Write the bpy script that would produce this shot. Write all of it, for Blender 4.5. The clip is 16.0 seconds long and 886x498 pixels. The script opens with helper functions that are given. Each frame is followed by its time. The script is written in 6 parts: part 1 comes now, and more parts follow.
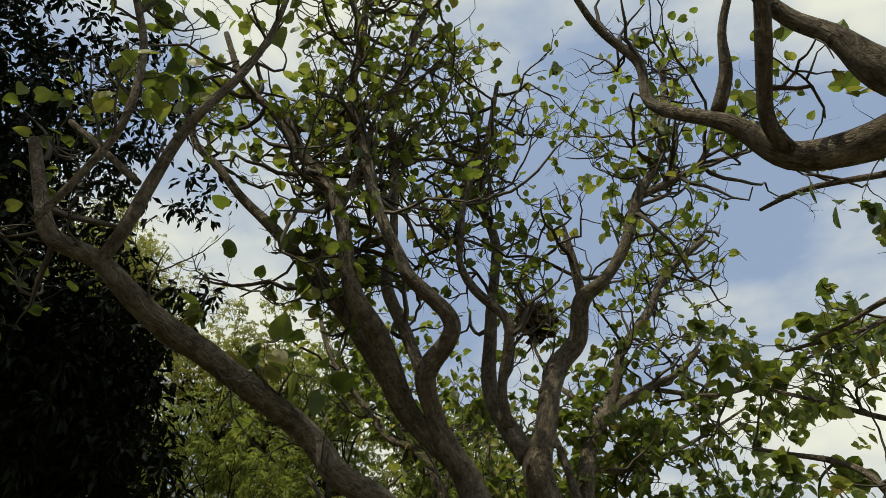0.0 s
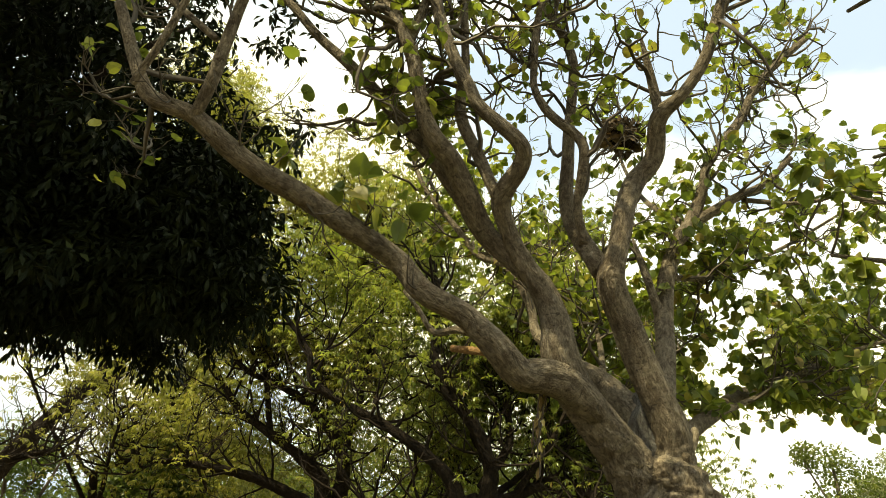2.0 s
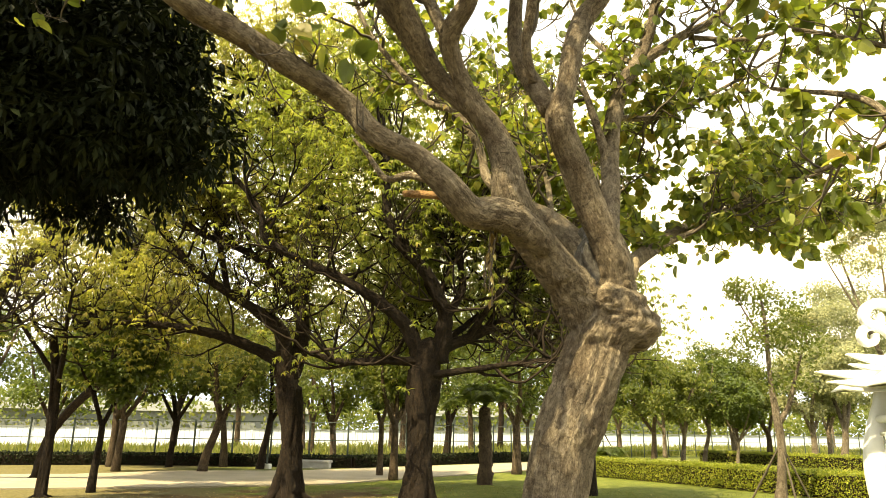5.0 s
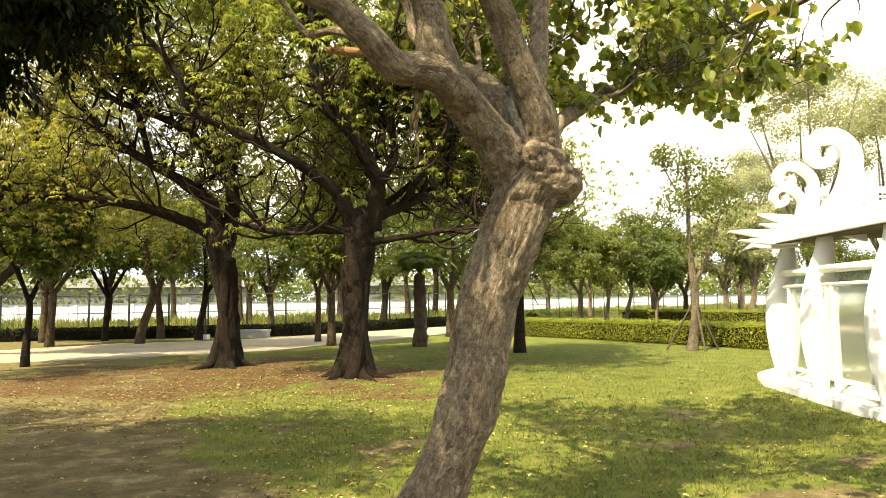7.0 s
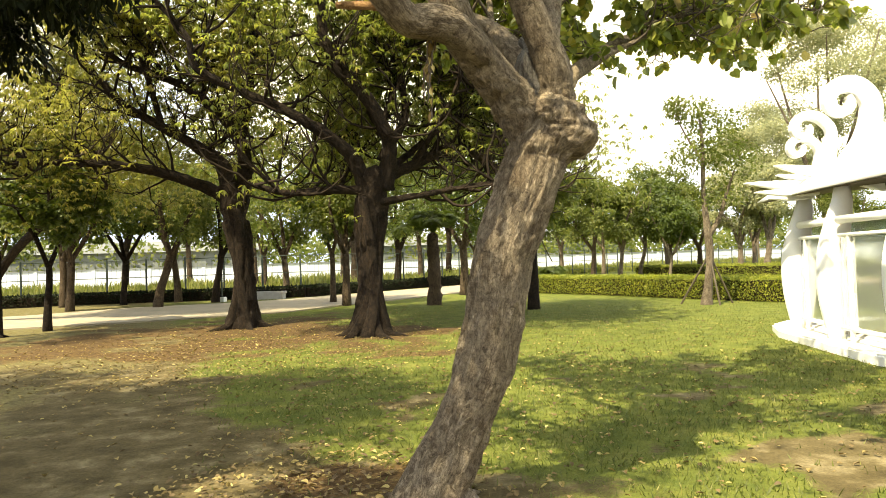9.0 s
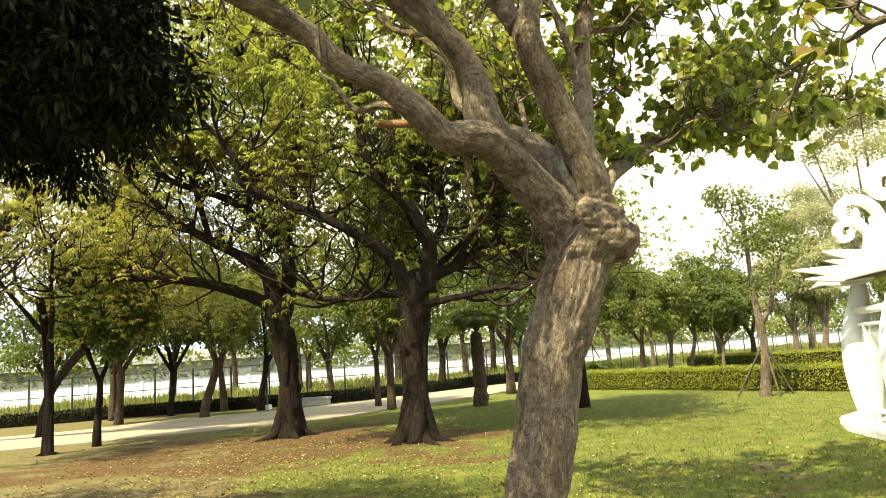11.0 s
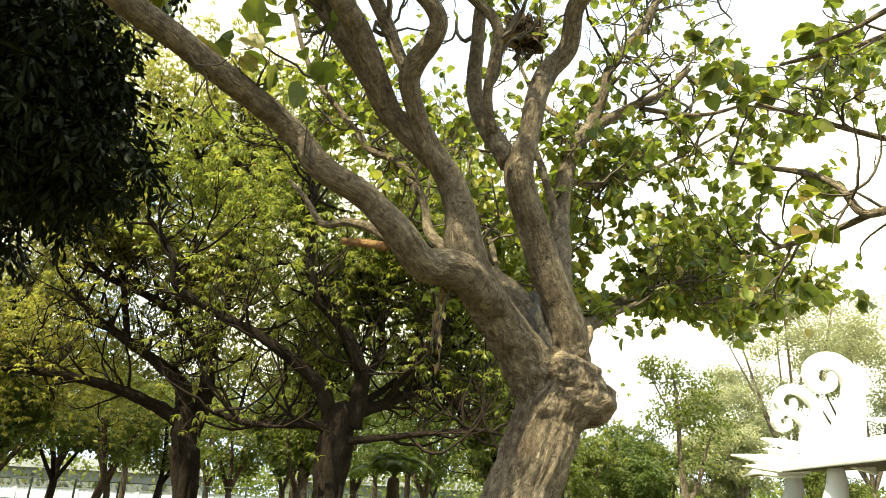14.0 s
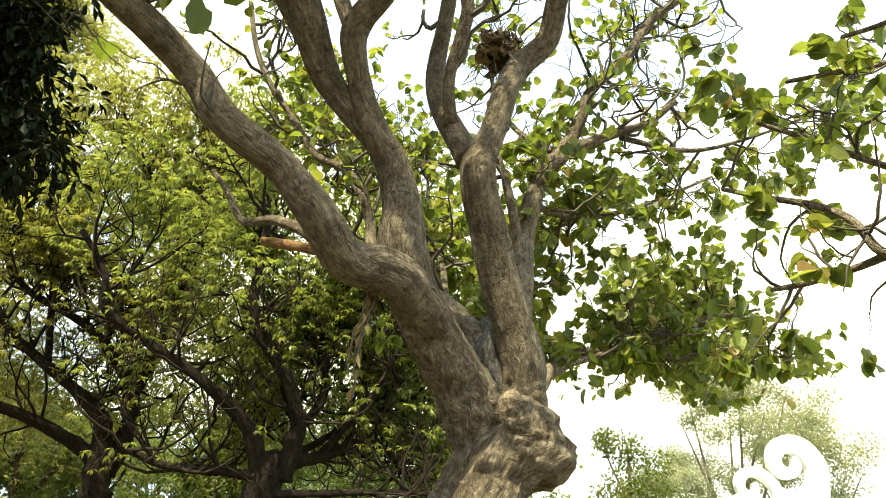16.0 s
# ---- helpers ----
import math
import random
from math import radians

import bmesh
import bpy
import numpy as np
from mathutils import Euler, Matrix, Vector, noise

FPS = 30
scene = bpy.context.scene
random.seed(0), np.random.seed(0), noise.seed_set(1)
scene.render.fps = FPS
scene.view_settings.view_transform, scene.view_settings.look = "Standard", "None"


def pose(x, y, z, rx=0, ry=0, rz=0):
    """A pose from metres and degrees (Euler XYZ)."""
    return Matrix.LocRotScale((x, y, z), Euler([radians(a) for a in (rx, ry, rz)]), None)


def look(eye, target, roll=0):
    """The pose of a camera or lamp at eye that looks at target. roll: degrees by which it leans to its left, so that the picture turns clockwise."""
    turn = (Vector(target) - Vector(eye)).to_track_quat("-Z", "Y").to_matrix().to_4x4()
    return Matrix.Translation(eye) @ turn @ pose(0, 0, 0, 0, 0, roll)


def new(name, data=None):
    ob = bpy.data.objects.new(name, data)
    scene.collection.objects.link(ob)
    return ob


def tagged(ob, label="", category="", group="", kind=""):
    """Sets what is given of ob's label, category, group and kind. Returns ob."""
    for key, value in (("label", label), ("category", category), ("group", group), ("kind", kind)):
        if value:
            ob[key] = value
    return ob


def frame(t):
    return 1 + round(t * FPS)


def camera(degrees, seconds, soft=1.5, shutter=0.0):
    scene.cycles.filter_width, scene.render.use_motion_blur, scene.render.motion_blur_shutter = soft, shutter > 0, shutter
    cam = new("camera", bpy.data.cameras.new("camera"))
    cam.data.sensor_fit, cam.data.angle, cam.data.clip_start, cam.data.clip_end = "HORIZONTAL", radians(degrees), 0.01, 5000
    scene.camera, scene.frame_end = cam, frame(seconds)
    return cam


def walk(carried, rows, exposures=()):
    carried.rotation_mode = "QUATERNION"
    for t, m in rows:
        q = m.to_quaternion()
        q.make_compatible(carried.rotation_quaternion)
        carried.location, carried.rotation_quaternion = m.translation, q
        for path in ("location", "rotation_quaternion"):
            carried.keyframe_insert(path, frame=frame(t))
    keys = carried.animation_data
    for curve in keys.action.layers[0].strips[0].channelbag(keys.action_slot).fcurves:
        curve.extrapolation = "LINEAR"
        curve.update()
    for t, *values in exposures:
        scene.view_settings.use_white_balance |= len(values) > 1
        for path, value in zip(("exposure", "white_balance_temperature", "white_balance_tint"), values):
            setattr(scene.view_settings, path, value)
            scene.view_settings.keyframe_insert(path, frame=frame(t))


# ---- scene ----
cam = camera(64.3, 16.0, 0.6)
PATH = [
    (0, (0.517, 0.145, 1.822), (0.339, 1.632, 3.148), 2.6),
    (0.5, (0.516, 0.062, 1.803), (0.348, 1.678, 2.97), 3.1),
    (1, (0.56, 0.028, 1.801), (0.35, 1.693, 2.889), 1.7),
    (1.5, (0.658, -0.006, 1.769), (0.284, 1.691, 2.758), 4.4),
    (2, (0.719, -0.052, 1.767), (0.236, 1.677, 2.649), 4.4),
    (2.5, (0.73, -0.074, 1.767), (0.291, 1.681, 2.622), 3.6),
    (3, (0.737, -0.08, 1.743), (0.32, 1.682, 2.591), 2.7),
    (3.2, (0.745, -0.079, 1.739), (0.357, 1.708, 2.551), 1.8),
    (5.3, (0.716, -0.074, 1.641), (0.371, 1.843, 2.095), 0.6),
    (5.5, (0.724, -0.088, 1.628), (0.416, 1.845, 2.04), 0.4),
    (6, (0.746, -0.084, 1.62), (0.482, 1.872, 1.943), -0.1),
    (6.5, (0.764, -0.061, 1.602), (0.535, 1.912, 1.833), -1.2),
    (7, (0.769, -0.068, 1.58), (0.58, 1.918, 1.732), -0.9),
    (7.5, (0.755, -0.057, 1.568), (0.541, 1.929, 1.669), -1.1),
    (8, (0.756, -0.063, 1.549), (0.551, 1.926, 1.576), -2.1),
    (10.5, (0.735, -0.101, 1.584), (0.428, 1.865, 1.785), -2.5),
    (11, (0.737, -0.084, 1.631), (0.412, 1.864, 1.949), -4.1),
    (11.5, (0.76, -0.107, 1.654), (0.448, 1.829, 2.049), -3.7),
    (12, (0.759, -0.111, 1.665), (0.45, 1.816, 2.102), -2.0),
    (12.5, (0.671, -0.04, 1.675), (0.479, 1.879, 2.205), 1.6),
    (13, (0.548, 0.08, 1.706), (0.437, 1.998, 2.26), 1.4),
    (13.5, (0.48, 0.129, 1.721), (0.412, 2.032, 2.331), 2.9),
    (14, (0.486, 0.317, 1.718), (0.359, 2.19, 2.408), 2.6),
    (14.5, (0.512, 0.51, 1.738), (0.386, 2.37, 2.464), 4.3),
    (15, (0.504, 0.713, 1.729), (0.427, 2.561, 2.49), 5.9),
    (15.5, (0.506, 0.95, 1.766), (0.502, 2.792, 2.546), 6.4),
    (16, (0.595, 1.155, 1.759), (0.558, 2.963, 2.612), 6.6),
]
EXPOSURES = [(0, -0.55, 7300, -2), (0.5, -0.25, 7300, -2), (1.0, 0.0, 7300, -2), (1.5, 0.25, 8300, -4), (2.0, 0.7, 10000, -7), (2.5, 1.2, 11600, -7), (3.0, 1.4, 12200, -7), (5.5, 1.55, 11600, 1), (8, 1.5, 9600, 2), (10.5, 1.5, 9600, -1), (12.5, 1.4, 9300, -4), (14.5, 1.4, 8700, -6), (16, 1.4, 8500, -7)]
walk(cam, [(t, look(eye, target, roll)) for t, eye, target, roll in PATH], EXPOSURES)

# ---- light ----
SUN_DIR = Vector((-0.42, -0.62, 1.15)).normalized()
world = bpy.data.worlds.new("sky")
scene.world = world
world.use_nodes = True
wn, wl = world.node_tree.nodes, world.node_tree.links
wn.clear()
sky = wn.new("ShaderNodeTexSky")
sky.sky_type, sky.sun_disc = "NISHITA", False
sky.sun_elevation = math.asin(SUN_DIR.z)
sky.sun_rotation = math.atan2(SUN_DIR.x, SUN_DIR.y)
sky.dust_density, sky.ozone_density = 2.0, 2.0
w_co = wn.new("ShaderNodeTexCoord")
w_map = wn.new("ShaderNodeMapping")
w_map.inputs["Scale"].default_value = (1.0, 1.0, 2.2)
w_noise = wn.new("ShaderNodeTexNoise")
w_noise.inputs["Scale"].default_value, w_noise.inputs["Detail"].default_value = 1.7, 6
w_ramp = wn.new("ShaderNodeValToRGB")
w_ramp.color_ramp.elements[0].position, w_ramp.color_ramp.elements[1].position = 0.46, 0.70
w_ramp.color_ramp.elements[0].color = (0.7, 0.7, 0.7, 1)
w_tone = wn.new("ShaderNodeValToRGB")
w_tone.color_ramp.elements[0].position, w_tone.color_ramp.elements[1].position = 0.475, 0.61
w_tone.color_ramp.elements[0].color, w_tone.color_ramp.elements[1].color = (0.62, 0.80, 1.32, 1), (1.4, 1.4, 1.4, 1)
w_gain = wn.new("ShaderNodeVectorMath")
w_gain.operation = "SCALE"
w_gain.inputs["Scale"].default_value = 19.0
w_mix = wn.new("ShaderNodeMixRGB")
w_bg = wn.new("ShaderNodeBackground")
w_bg.inputs["Strength"].default_value = 0.05
w_out = wn.new("ShaderNodeOutputWorld")
wl.new(w_co.outputs["Generated"], w_map.inputs[0]), wl.new(w_map.outputs[0], w_noise.inputs["Vector"])
wl.new(w_noise.outputs["Fac"], w_ramp.inputs[0]), wl.new(w_ramp.outputs[0], w_mix.inputs[0])
wl.new(w_noise.outputs["Fac"], w_tone.inputs[0]), wl.new(w_tone.outputs[0], w_gain.inputs[0]), wl.new(w_gain.outputs[0], w_mix.inputs[2])
wl.new(sky.outputs[0], w_mix.inputs[1]), wl.new(w_mix.outputs[0], w_bg.inputs[0]), wl.new(w_bg.outputs[0], w_out.inputs[0])
sun = new("sun", bpy.data.lights.new("sun", "SUN"))
sun.data.energy, sun.data.angle, sun.data.color = 5.0, radians(0.6), (1.0, 0.95, 0.86)
sun.matrix_world = look(SUN_DIR * 50, (0, 0, 0))


# ---- materials ----
def nodes(name):
    m = bpy.data.materials.new(name)
    m.use_nodes = True
    nt = m.node_tree
    bsdf = nt.nodes["Principled BSDF"]
    return m, nt, bsdf


def noise_node(nt, vec, scale, detail=4, rough=0.55, distort=0.0):
    n = nt.nodes.new("ShaderNodeTexNoise")
    n.inputs["Scale"].default_value, n.inputs["Detail"].default_value = scale, detail
    n.inputs["Roughness"].default_value, n.inputs["Distortion"].default_value = rough, distort
    nt.links.new(vec, n.inputs["Vector"])
    return n.outputs["Fac"]


def ramp_node(nt, fac, stops):
    r = nt.nodes.new("ShaderNodeValToRGB")
    e = r.color_ramp.elements
    while len(e) < len(stops):
        e.new(0.5)
    for el, (pos, c) in zip(e, stops):
        el.position, el.color = pos, (*c, 1) if len(c) == 3 else c
    nt.links.new(fac, r.inputs[0])
    return r.outputs[0]


def mix_node(nt, fac, a, b, kind="MIX"):
    n = nt.nodes.new("ShaderNodeMixRGB")
    n.blend_type = kind
    for sock, v in zip(n.inputs, (fac, a, b)):
        if isinstance(v, (int, float)):
            sock.default_value = v
        elif isinstance(v, tuple):
            sock.default_value = (*v, 1)
        else:
            nt.links.new(v, sock)
    return n.outputs[0]


def mapped(nt, source, scale):
    mp = nt.nodes.new("ShaderNodeMapping")
    mp.inputs["Scale"].default_value = scale
    nt.links.new(source, mp.inputs[0])
    return mp.outputs[0]


def bump_node(nt, bsdf, height, strength, dist):
    b = nt.nodes.new("ShaderNodeBump")
    b.inputs["Strength"].default_value, b.inputs["Distance"].default_value = strength, dist
    nt.links.new(height, b.inputs["Height"])
    nt.links.new(b.outputs[0], bsdf.inputs["Normal"])


def object_coords(nt):
    return nt.nodes.new("ShaderNodeTexCoord").outputs["Object"]


def bark_material(name, dark, mid, pale, size=1.0, depth=0.012):
    """Furrowed bark: short plates between cracks, fine grain, pale and brown blotches, dark scars."""
    m, nt, bsdf = nodes(name)
    at = nt.nodes.new("ShaderNodeAttribute")
    at.attribute_name = "bark"
    src = at.outputs["Vector"]

    def space(across, up):
        return mapped(nt, src, (across / size, across / size, up / size))

    def furrows(across, up, distort):
        """Long wavy lines along the limb: 1 on the ridges, 0 in the furrows."""
        n = noise_node(nt, space(across, up), 1.0, 4, 0.55, distort)
        sub_ = nt.nodes.new("ShaderNodeMath")
        sub_.operation = "SUBTRACT"
        sub_.inputs[1].default_value = 0.5
        nt.links.new(n, sub_.inputs[0])
        out = nt.nodes.new("ShaderNodeMath")
        out.operation = "ABSOLUTE"
        nt.links.new(sub_.outputs[0], out.inputs[0])
        return out.outputs[0]

    plate, ridge = furrows(23, 7.5, 1.3), furrows(58, 19.0, 1.2)
    grain = noise_node(nt, space(190, 95), 1.0, 4, 0.65)
    body = noise_node(nt, space(34, 20), 1.0, 6, 0.65, 0.4)
    broad = noise_node(nt, space(7.0, 5.0), 1.0, 4, 0.6, 0.6)
    scars = noise_node(nt, space(15, 27), 1.0, 3, 0.5, 0.3)
    rings = noise_node(nt, space(10, 75), 1.0, 3)
    crack = ramp_node(nt, plate, [(0.0, (0, 0, 0)), (0.035, (0.6, 0.6, 0.6)), (0.13, (1, 1, 1))])
    groove = ramp_node(nt, ridge, [(0.0, (0, 0, 0)), (0.05, (0.6, 0.6, 0.6)), (0.16, (1, 1, 1))])
    scar = ramp_node(nt, scars, [(0.655, (0, 0, 0)), (0.70, (1, 1, 1))])
    c = ramp_node(nt, body, [(0.28, dark), (0.44, mid), (0.66, pale)])
    c = mix_node(nt, 0.35, c, ramp_node(nt, grain, [(0.3, dark), (0.48, mid), (0.7, pale)]))
    c = mix_node(nt, 0.15, c, ramp_node(nt, rings, [(0.35, dark), (0.5, mid), (0.7, pale)]))
    c = mix_node(nt, 0.5, c, ramp_node(nt, crack, [(0.0, (0.28, 0.25, 0.23)), (0.7, (0.95, 0.95, 0.95)), (1.0, (1.15, 1.15, 1.15))]), "MULTIPLY")
    c = mix_node(nt, 0.42, c, ramp_node(nt, groove, [(0.0, (0.42, 0.39, 0.37)), (0.7, (0.97, 0.97, 0.97)), (1.0, (1.12, 1.12, 1.12))]), "MULTIPLY")
    c = mix_node(nt, 0.85, c, ramp_node(nt, broad, [(0.32, (0.62, 0.56, 0.50)), (0.5, (0.98, 0.96, 0.93)), (0.66, (1.28, 1.27, 1.24))]), "MULTIPLY")
    c = mix_node(nt, scar, c, mix_node(nt, 0.6, c, dark))
    nt.links.new(c, bsdf.inputs["Base Color"])
    bsdf.inputs["Roughness"].default_value = 0.9
    bsdf.inputs["Specular IOR Level"].default_value = 0.2
    h = mix_node(nt, 0.5, crack, groove)
    h = mix_node(nt, 0.35, h, body)
    h = mix_node(nt, 0.18, h, grain)
    h = mix_node(nt, scar, h, mix_node(nt, 0.6, h, (0.0, 0.0, 0.0)))
    bump_node(nt, bsdf, h, 1.0, depth * 2.6)
    return m


def leaf_material(name, stops, translucent=0.4, rough=0.45, tint=(0.22, 0.30, 0.03), single=False, gloss=0.4):
    """Leaf colours vary from leaf to leaf; light shines through."""
    m, nt, bsdf = nodes(name)
    if single:
        c = ramp_node(nt, nt.nodes.new("ShaderNodeObjectInfo").outputs["Random"], stops)
    else:
        c = ramp_node(nt, nt.nodes.new("ShaderNodeNewGeometry").outputs["Random Per Island"], stops)
    v = noise_node(nt, object_coords(nt), 0.9, 2)
    c = mix_node(nt, 0.55, c, ramp_node(nt, v, [(0.35, (0.6, 0.62, 0.6)), (0.65, (1.3, 1.25, 1.1))]), "MULTIPLY")
    g = noise_node(nt, object_coords(nt), 60, 2)
    c = mix_node(nt, 0.25, c, ramp_node(nt, g, [(0.3, (0.6, 0.6, 0.6)), (0.7, (1.3, 1.3, 1.3))]), "MULTIPLY")
    nt.links.new(c, bsdf.inputs["Base Color"])
    bsdf.inputs["Roughness"].default_value = rough
    bsdf.inputs["Specular IOR Level"].default_value = gloss
    tr = nt.nodes.new("ShaderNodeBsdfTranslucent")
    nt.links.new(mix_node(nt, 0.5, mix_node(nt, 1.0, c, (1.3, 1.3, 1.0), "MULTIPLY"), tint), tr.inputs["Color"])
    mx = nt.nodes.new("ShaderNodeMixShader")
    mx.inputs[0].default_value = translucent
    nt.links.new(bsdf.outputs[0], mx.inputs[1]), nt.links.new(tr.outputs[0], mx.inputs[2])
    nt.links.new(mx.outputs[0], nt.nodes["Material Output"].inputs[0])
    return m


def plain_material(name, a, b, scale=4.0, rough=0.7, bump=0.0, metal=0.0, fine=60.0):
    m, nt, bsdf = nodes(name)
    co = object_coords(nt)
    f = noise_node(nt, co, scale, 5, 0.6)
    g = noise_node(nt, co, fine, 3)
    c = mix_node(nt, 0.3, ramp_node(nt, f, [(0.35, a), (0.65, b)]), ramp_node(nt, g, [(0.3, a), (0.7, b)]))
    nt.links.new(c, bsdf.inputs["Base Color"])
    bsdf.inputs["Roughness"].default_value, bsdf.inputs["Metallic"].default_value = rough, metal
    if bump:
        bump_node(nt, bsdf, g, 0.6, bump)
    return m


BARK = bark_material("bark", (0.030, 0.023, 0.017), (0.172, 0.139, 0.102), (0.360, 0.308, 0.235))
BARK_ASH = bark_material("ashen_bark", (0.05, 0.05, 0.05), (0.15, 0.145, 0.14), (0.28, 0.27, 0.26), 0.8)
CUT_WOOD = bark_material("cut_wood", (0.16, 0.12, 0.08), (0.36, 0.29, 0.20), (0.48, 0.41, 0.31), 0.6, 0.006)
DRY_WOOD = bark_material("dry_split_wood", (0.12, 0.06, 0.03), (0.30, 0.17, 0.08), (0.42, 0.27, 0.14), 0.5, 0.006)
# near-black because canopy shade is put into the bark colour
BARK_SHADED = bark_material("shaded_bark", (0.008, 0.006, 0.005), (0.018, 0.012, 0.008), (0.055, 0.037, 0.023), 1.6, 0.03)
BARK_MID = bark_material("brown_bark", (0.03, 0.022, 0.016), (0.08, 0.058, 0.04), (0.16, 0.12, 0.085), 1.6, 0.02)
BARK_GREY = bark_material("grey_bark", (0.06, 0.05, 0.04), (0.16, 0.13, 0.10), (0.27, 0.23, 0.18), 1.6, 0.02)
TWIG = plain_material("twig", (0.03, 0.024, 0.017), (0.10, 0.078, 0.055), 9, 0.85, 0.002)
BROAD = [(0.0, (0.040, 0.068, 0.022)), (0.35, (0.095, 0.130, 0.038)), (0.7, (0.185, 0.210, 0.060)), (0.9, (0.33, 0.32, 0.09)), (1.0, (0.22, 0.14, 0.05))]
LEAF = leaf_material("broad_leaf", BROAD, 0.5, 0.45, (0.28, 0.34, 0.035))
LEAF_ONE = leaf_material("single_broad_leaf", BROAD, 0.5, 0.45, (0.28, 0.34, 0.035), True)
LEAF_OLIVE = leaf_material("olive_leaf", [(0.0, (0.055, 0.064, 0.016)), (0.5, (0.13, 0.132, 0.032)), (0.82, (0.25, 0.235, 0.065)), (1.0, (0.20, 0.12, 0.05))], 0.55, 0.3, (0.50, 0.52, 0.10), False, 0.55)
LEAF_MID = leaf_material("mid_green_leaf", [(0.0, (0.034, 0.056, 0.014)), (0.5, (0.078, 0.104, 0.025)), (0.85, (0.17, 0.175, 0.045)), (1.0, (0.20, 0.14, 0.045))], 0.56, 0.3, (0.42, 0.48, 0.09), False, 0.55)
# leaves in deep shade: the shade is put into this near-black colour
LEAF_SHADED = leaf_material("shaded_evergreen_leaf", [(0.0, (0.004, 0.008, 0.003)), (0.6, (0.008, 0.013, 0.004)), (0.95, (0.014, 0.02, 0.007)), (1.0, (0.03, 0.04, 0.012))], 0.05, 0.7, (0.02, 0.03, 0.006), False, 0.15)
LEAF_FAR = leaf_material("far_leaf", [(0.0, (0.05, 0.07, 0.020)), (0.6, (0.095, 0.115, 0.032)), (1.0, (0.16, 0.165, 0.05))], 0.4, 0.6)
LEAF_DEEP = leaf_material("deep_green_leaf", [(0.0, (0.024, 0.042, 0.011)), (0.6, (0.048, 0.076, 0.016)), (1.0, (0.085, 0.11, 0.024))], 0.3, 0.5)
# greyed and lightened: distance haze is put into this leaf colour
LEAF_PALE_HAZE = leaf_material("pale_hazed_leaf", [(0.0, (0.19, 0.21, 0.135)), (0.6, (0.28, 0.295, 0.19)), (1.0, (0.38, 0.37, 0.21))], 0.45, 0.7, (0.42, 0.44, 0.24))
LEAF_HEDGE = leaf_material("hedge_leaf", [(0.0, (0.08, 0.12, 0.016)), (0.5, (0.19, 0.22, 0.028)), (1.0, (0.33, 0.33, 0.06))], 0.35, 0.5)
LEAF_WEED = leaf_material("weed_leaf", [(0.0, (0.09, 0.105, 0.03)), (0.6, (0.15, 0.165, 0.05)), (1.0, (0.25, 0.23, 0.09))], 0.35, 0.7)
LEAF_DRY = leaf_material("dry_leaf", [(0.0, (0.07, 0.046, 0.024)), (0.55, (0.15, 0.105, 0.045)), (0.85, (0.26, 0.20, 0.075)), (1.0, (0.38, 0.33, 0.14))], 0.1, 0.7, (0.3, 0.2, 0.04))
LEAF_NEST = leaf_material("nest_leaf", [(0.0, (0.03, 0.02, 0.012)), (0.6, (0.075, 0.05, 0.028)), (1.0, (0.20, 0.14, 0.075))], 0.08, 0.8, (0.1, 0.07, 0.03))
GRASS = leaf_material("grass_blade", [(0.0, (0.040, 0.056, 0.014)), (0.6, (0.084, 0.100, 0.025)), (1.0, (0.18, 0.165, 0.06))], 0.25, 0.6)
WHITE = plain_material("white_paint", (0.66, 0.66, 0.64), (0.78, 0.78, 0.76), 2, 0.4)
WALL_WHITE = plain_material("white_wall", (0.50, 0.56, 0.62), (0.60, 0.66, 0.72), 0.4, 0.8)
CONCRETE = plain_material("concrete", (0.42, 0.40, 0.37), (0.56, 0.54, 0.50), 1.2, 0.9, 0.004)
STONE = plain_material("bench_stone", (0.30, 0.29, 0.28), (0.42, 0.41, 0.40), 3, 0.8, 0.003)
PATHWAY = plain_material("pale_paving", (0.21, 0.18, 0.13), (0.29, 0.25, 0.185), 0.7, 0.95, 0.006, 0, 25)
STEEL = plain_material("fence_steel", (0.03, 0.045, 0.04), (0.06, 0.08, 0.07), 5, 0.5, 0, 0.4)
UNDERSIDE = plain_material("roof_underside", (0.06, 0.036, 0.02), (0.10, 0.06, 0.034), 3, 0.7)
DARK_ROOF = plain_material("dark_roof_sheet", (0.09, 0.10, 0.10), (0.14, 0.15, 0.15), 0.3, 0.6)
FAR_GREY = plain_material("far_grey", (0.12, 0.14, 0.14), (0.19, 0.21, 0.21), 0.1, 0.8)


# ---- builders ----
def mesh_object(name, verts, faces, material, parent=None, label="", smooth=True, kind=""):
    """One mesh object from an array of places and an array of faces with the same number of corners."""
    verts, faces = np.asarray(verts, np.float32), np.asarray(faces, np.int32)
    me = bpy.data.meshes.new(name)
    k = faces.shape[1]
    me.vertices.add(len(verts)), me.loops.add(faces.size), me.polygons.add(len(faces))
    me.vertices.foreach_set("co", verts.ravel())
    me.loops.foreach_set("vertex_index", faces.ravel())
    me.polygons.foreach_set("loop_start", np.arange(0, faces.size, k, dtype=np.int32))
    me.polygons.foreach_set("use_smooth", np.full(len(faces), smooth))
    me.update(calc_edges=True)
    me.materials.append(material)
    ob = new(name, me)
    if parent:
        ob.parent = parent
    return tagged(ob, label, kind=kind)


def part(name, bm, material, parent=None, label="", smooth=False):
    """Link a bmesh as one mesh object under a thing or a part."""
    me = bpy.data.meshes.new(name)
    bm.to_mesh(me)
    bm.free()
    me.materials.append(material)
    if smooth:
        me.polygons.foreach_set("use_smooth", np.ones(len(me.polygons), bool))
    ob = new(name, me)
    if parent:
        ob.parent = parent
    return tagged(ob, label)


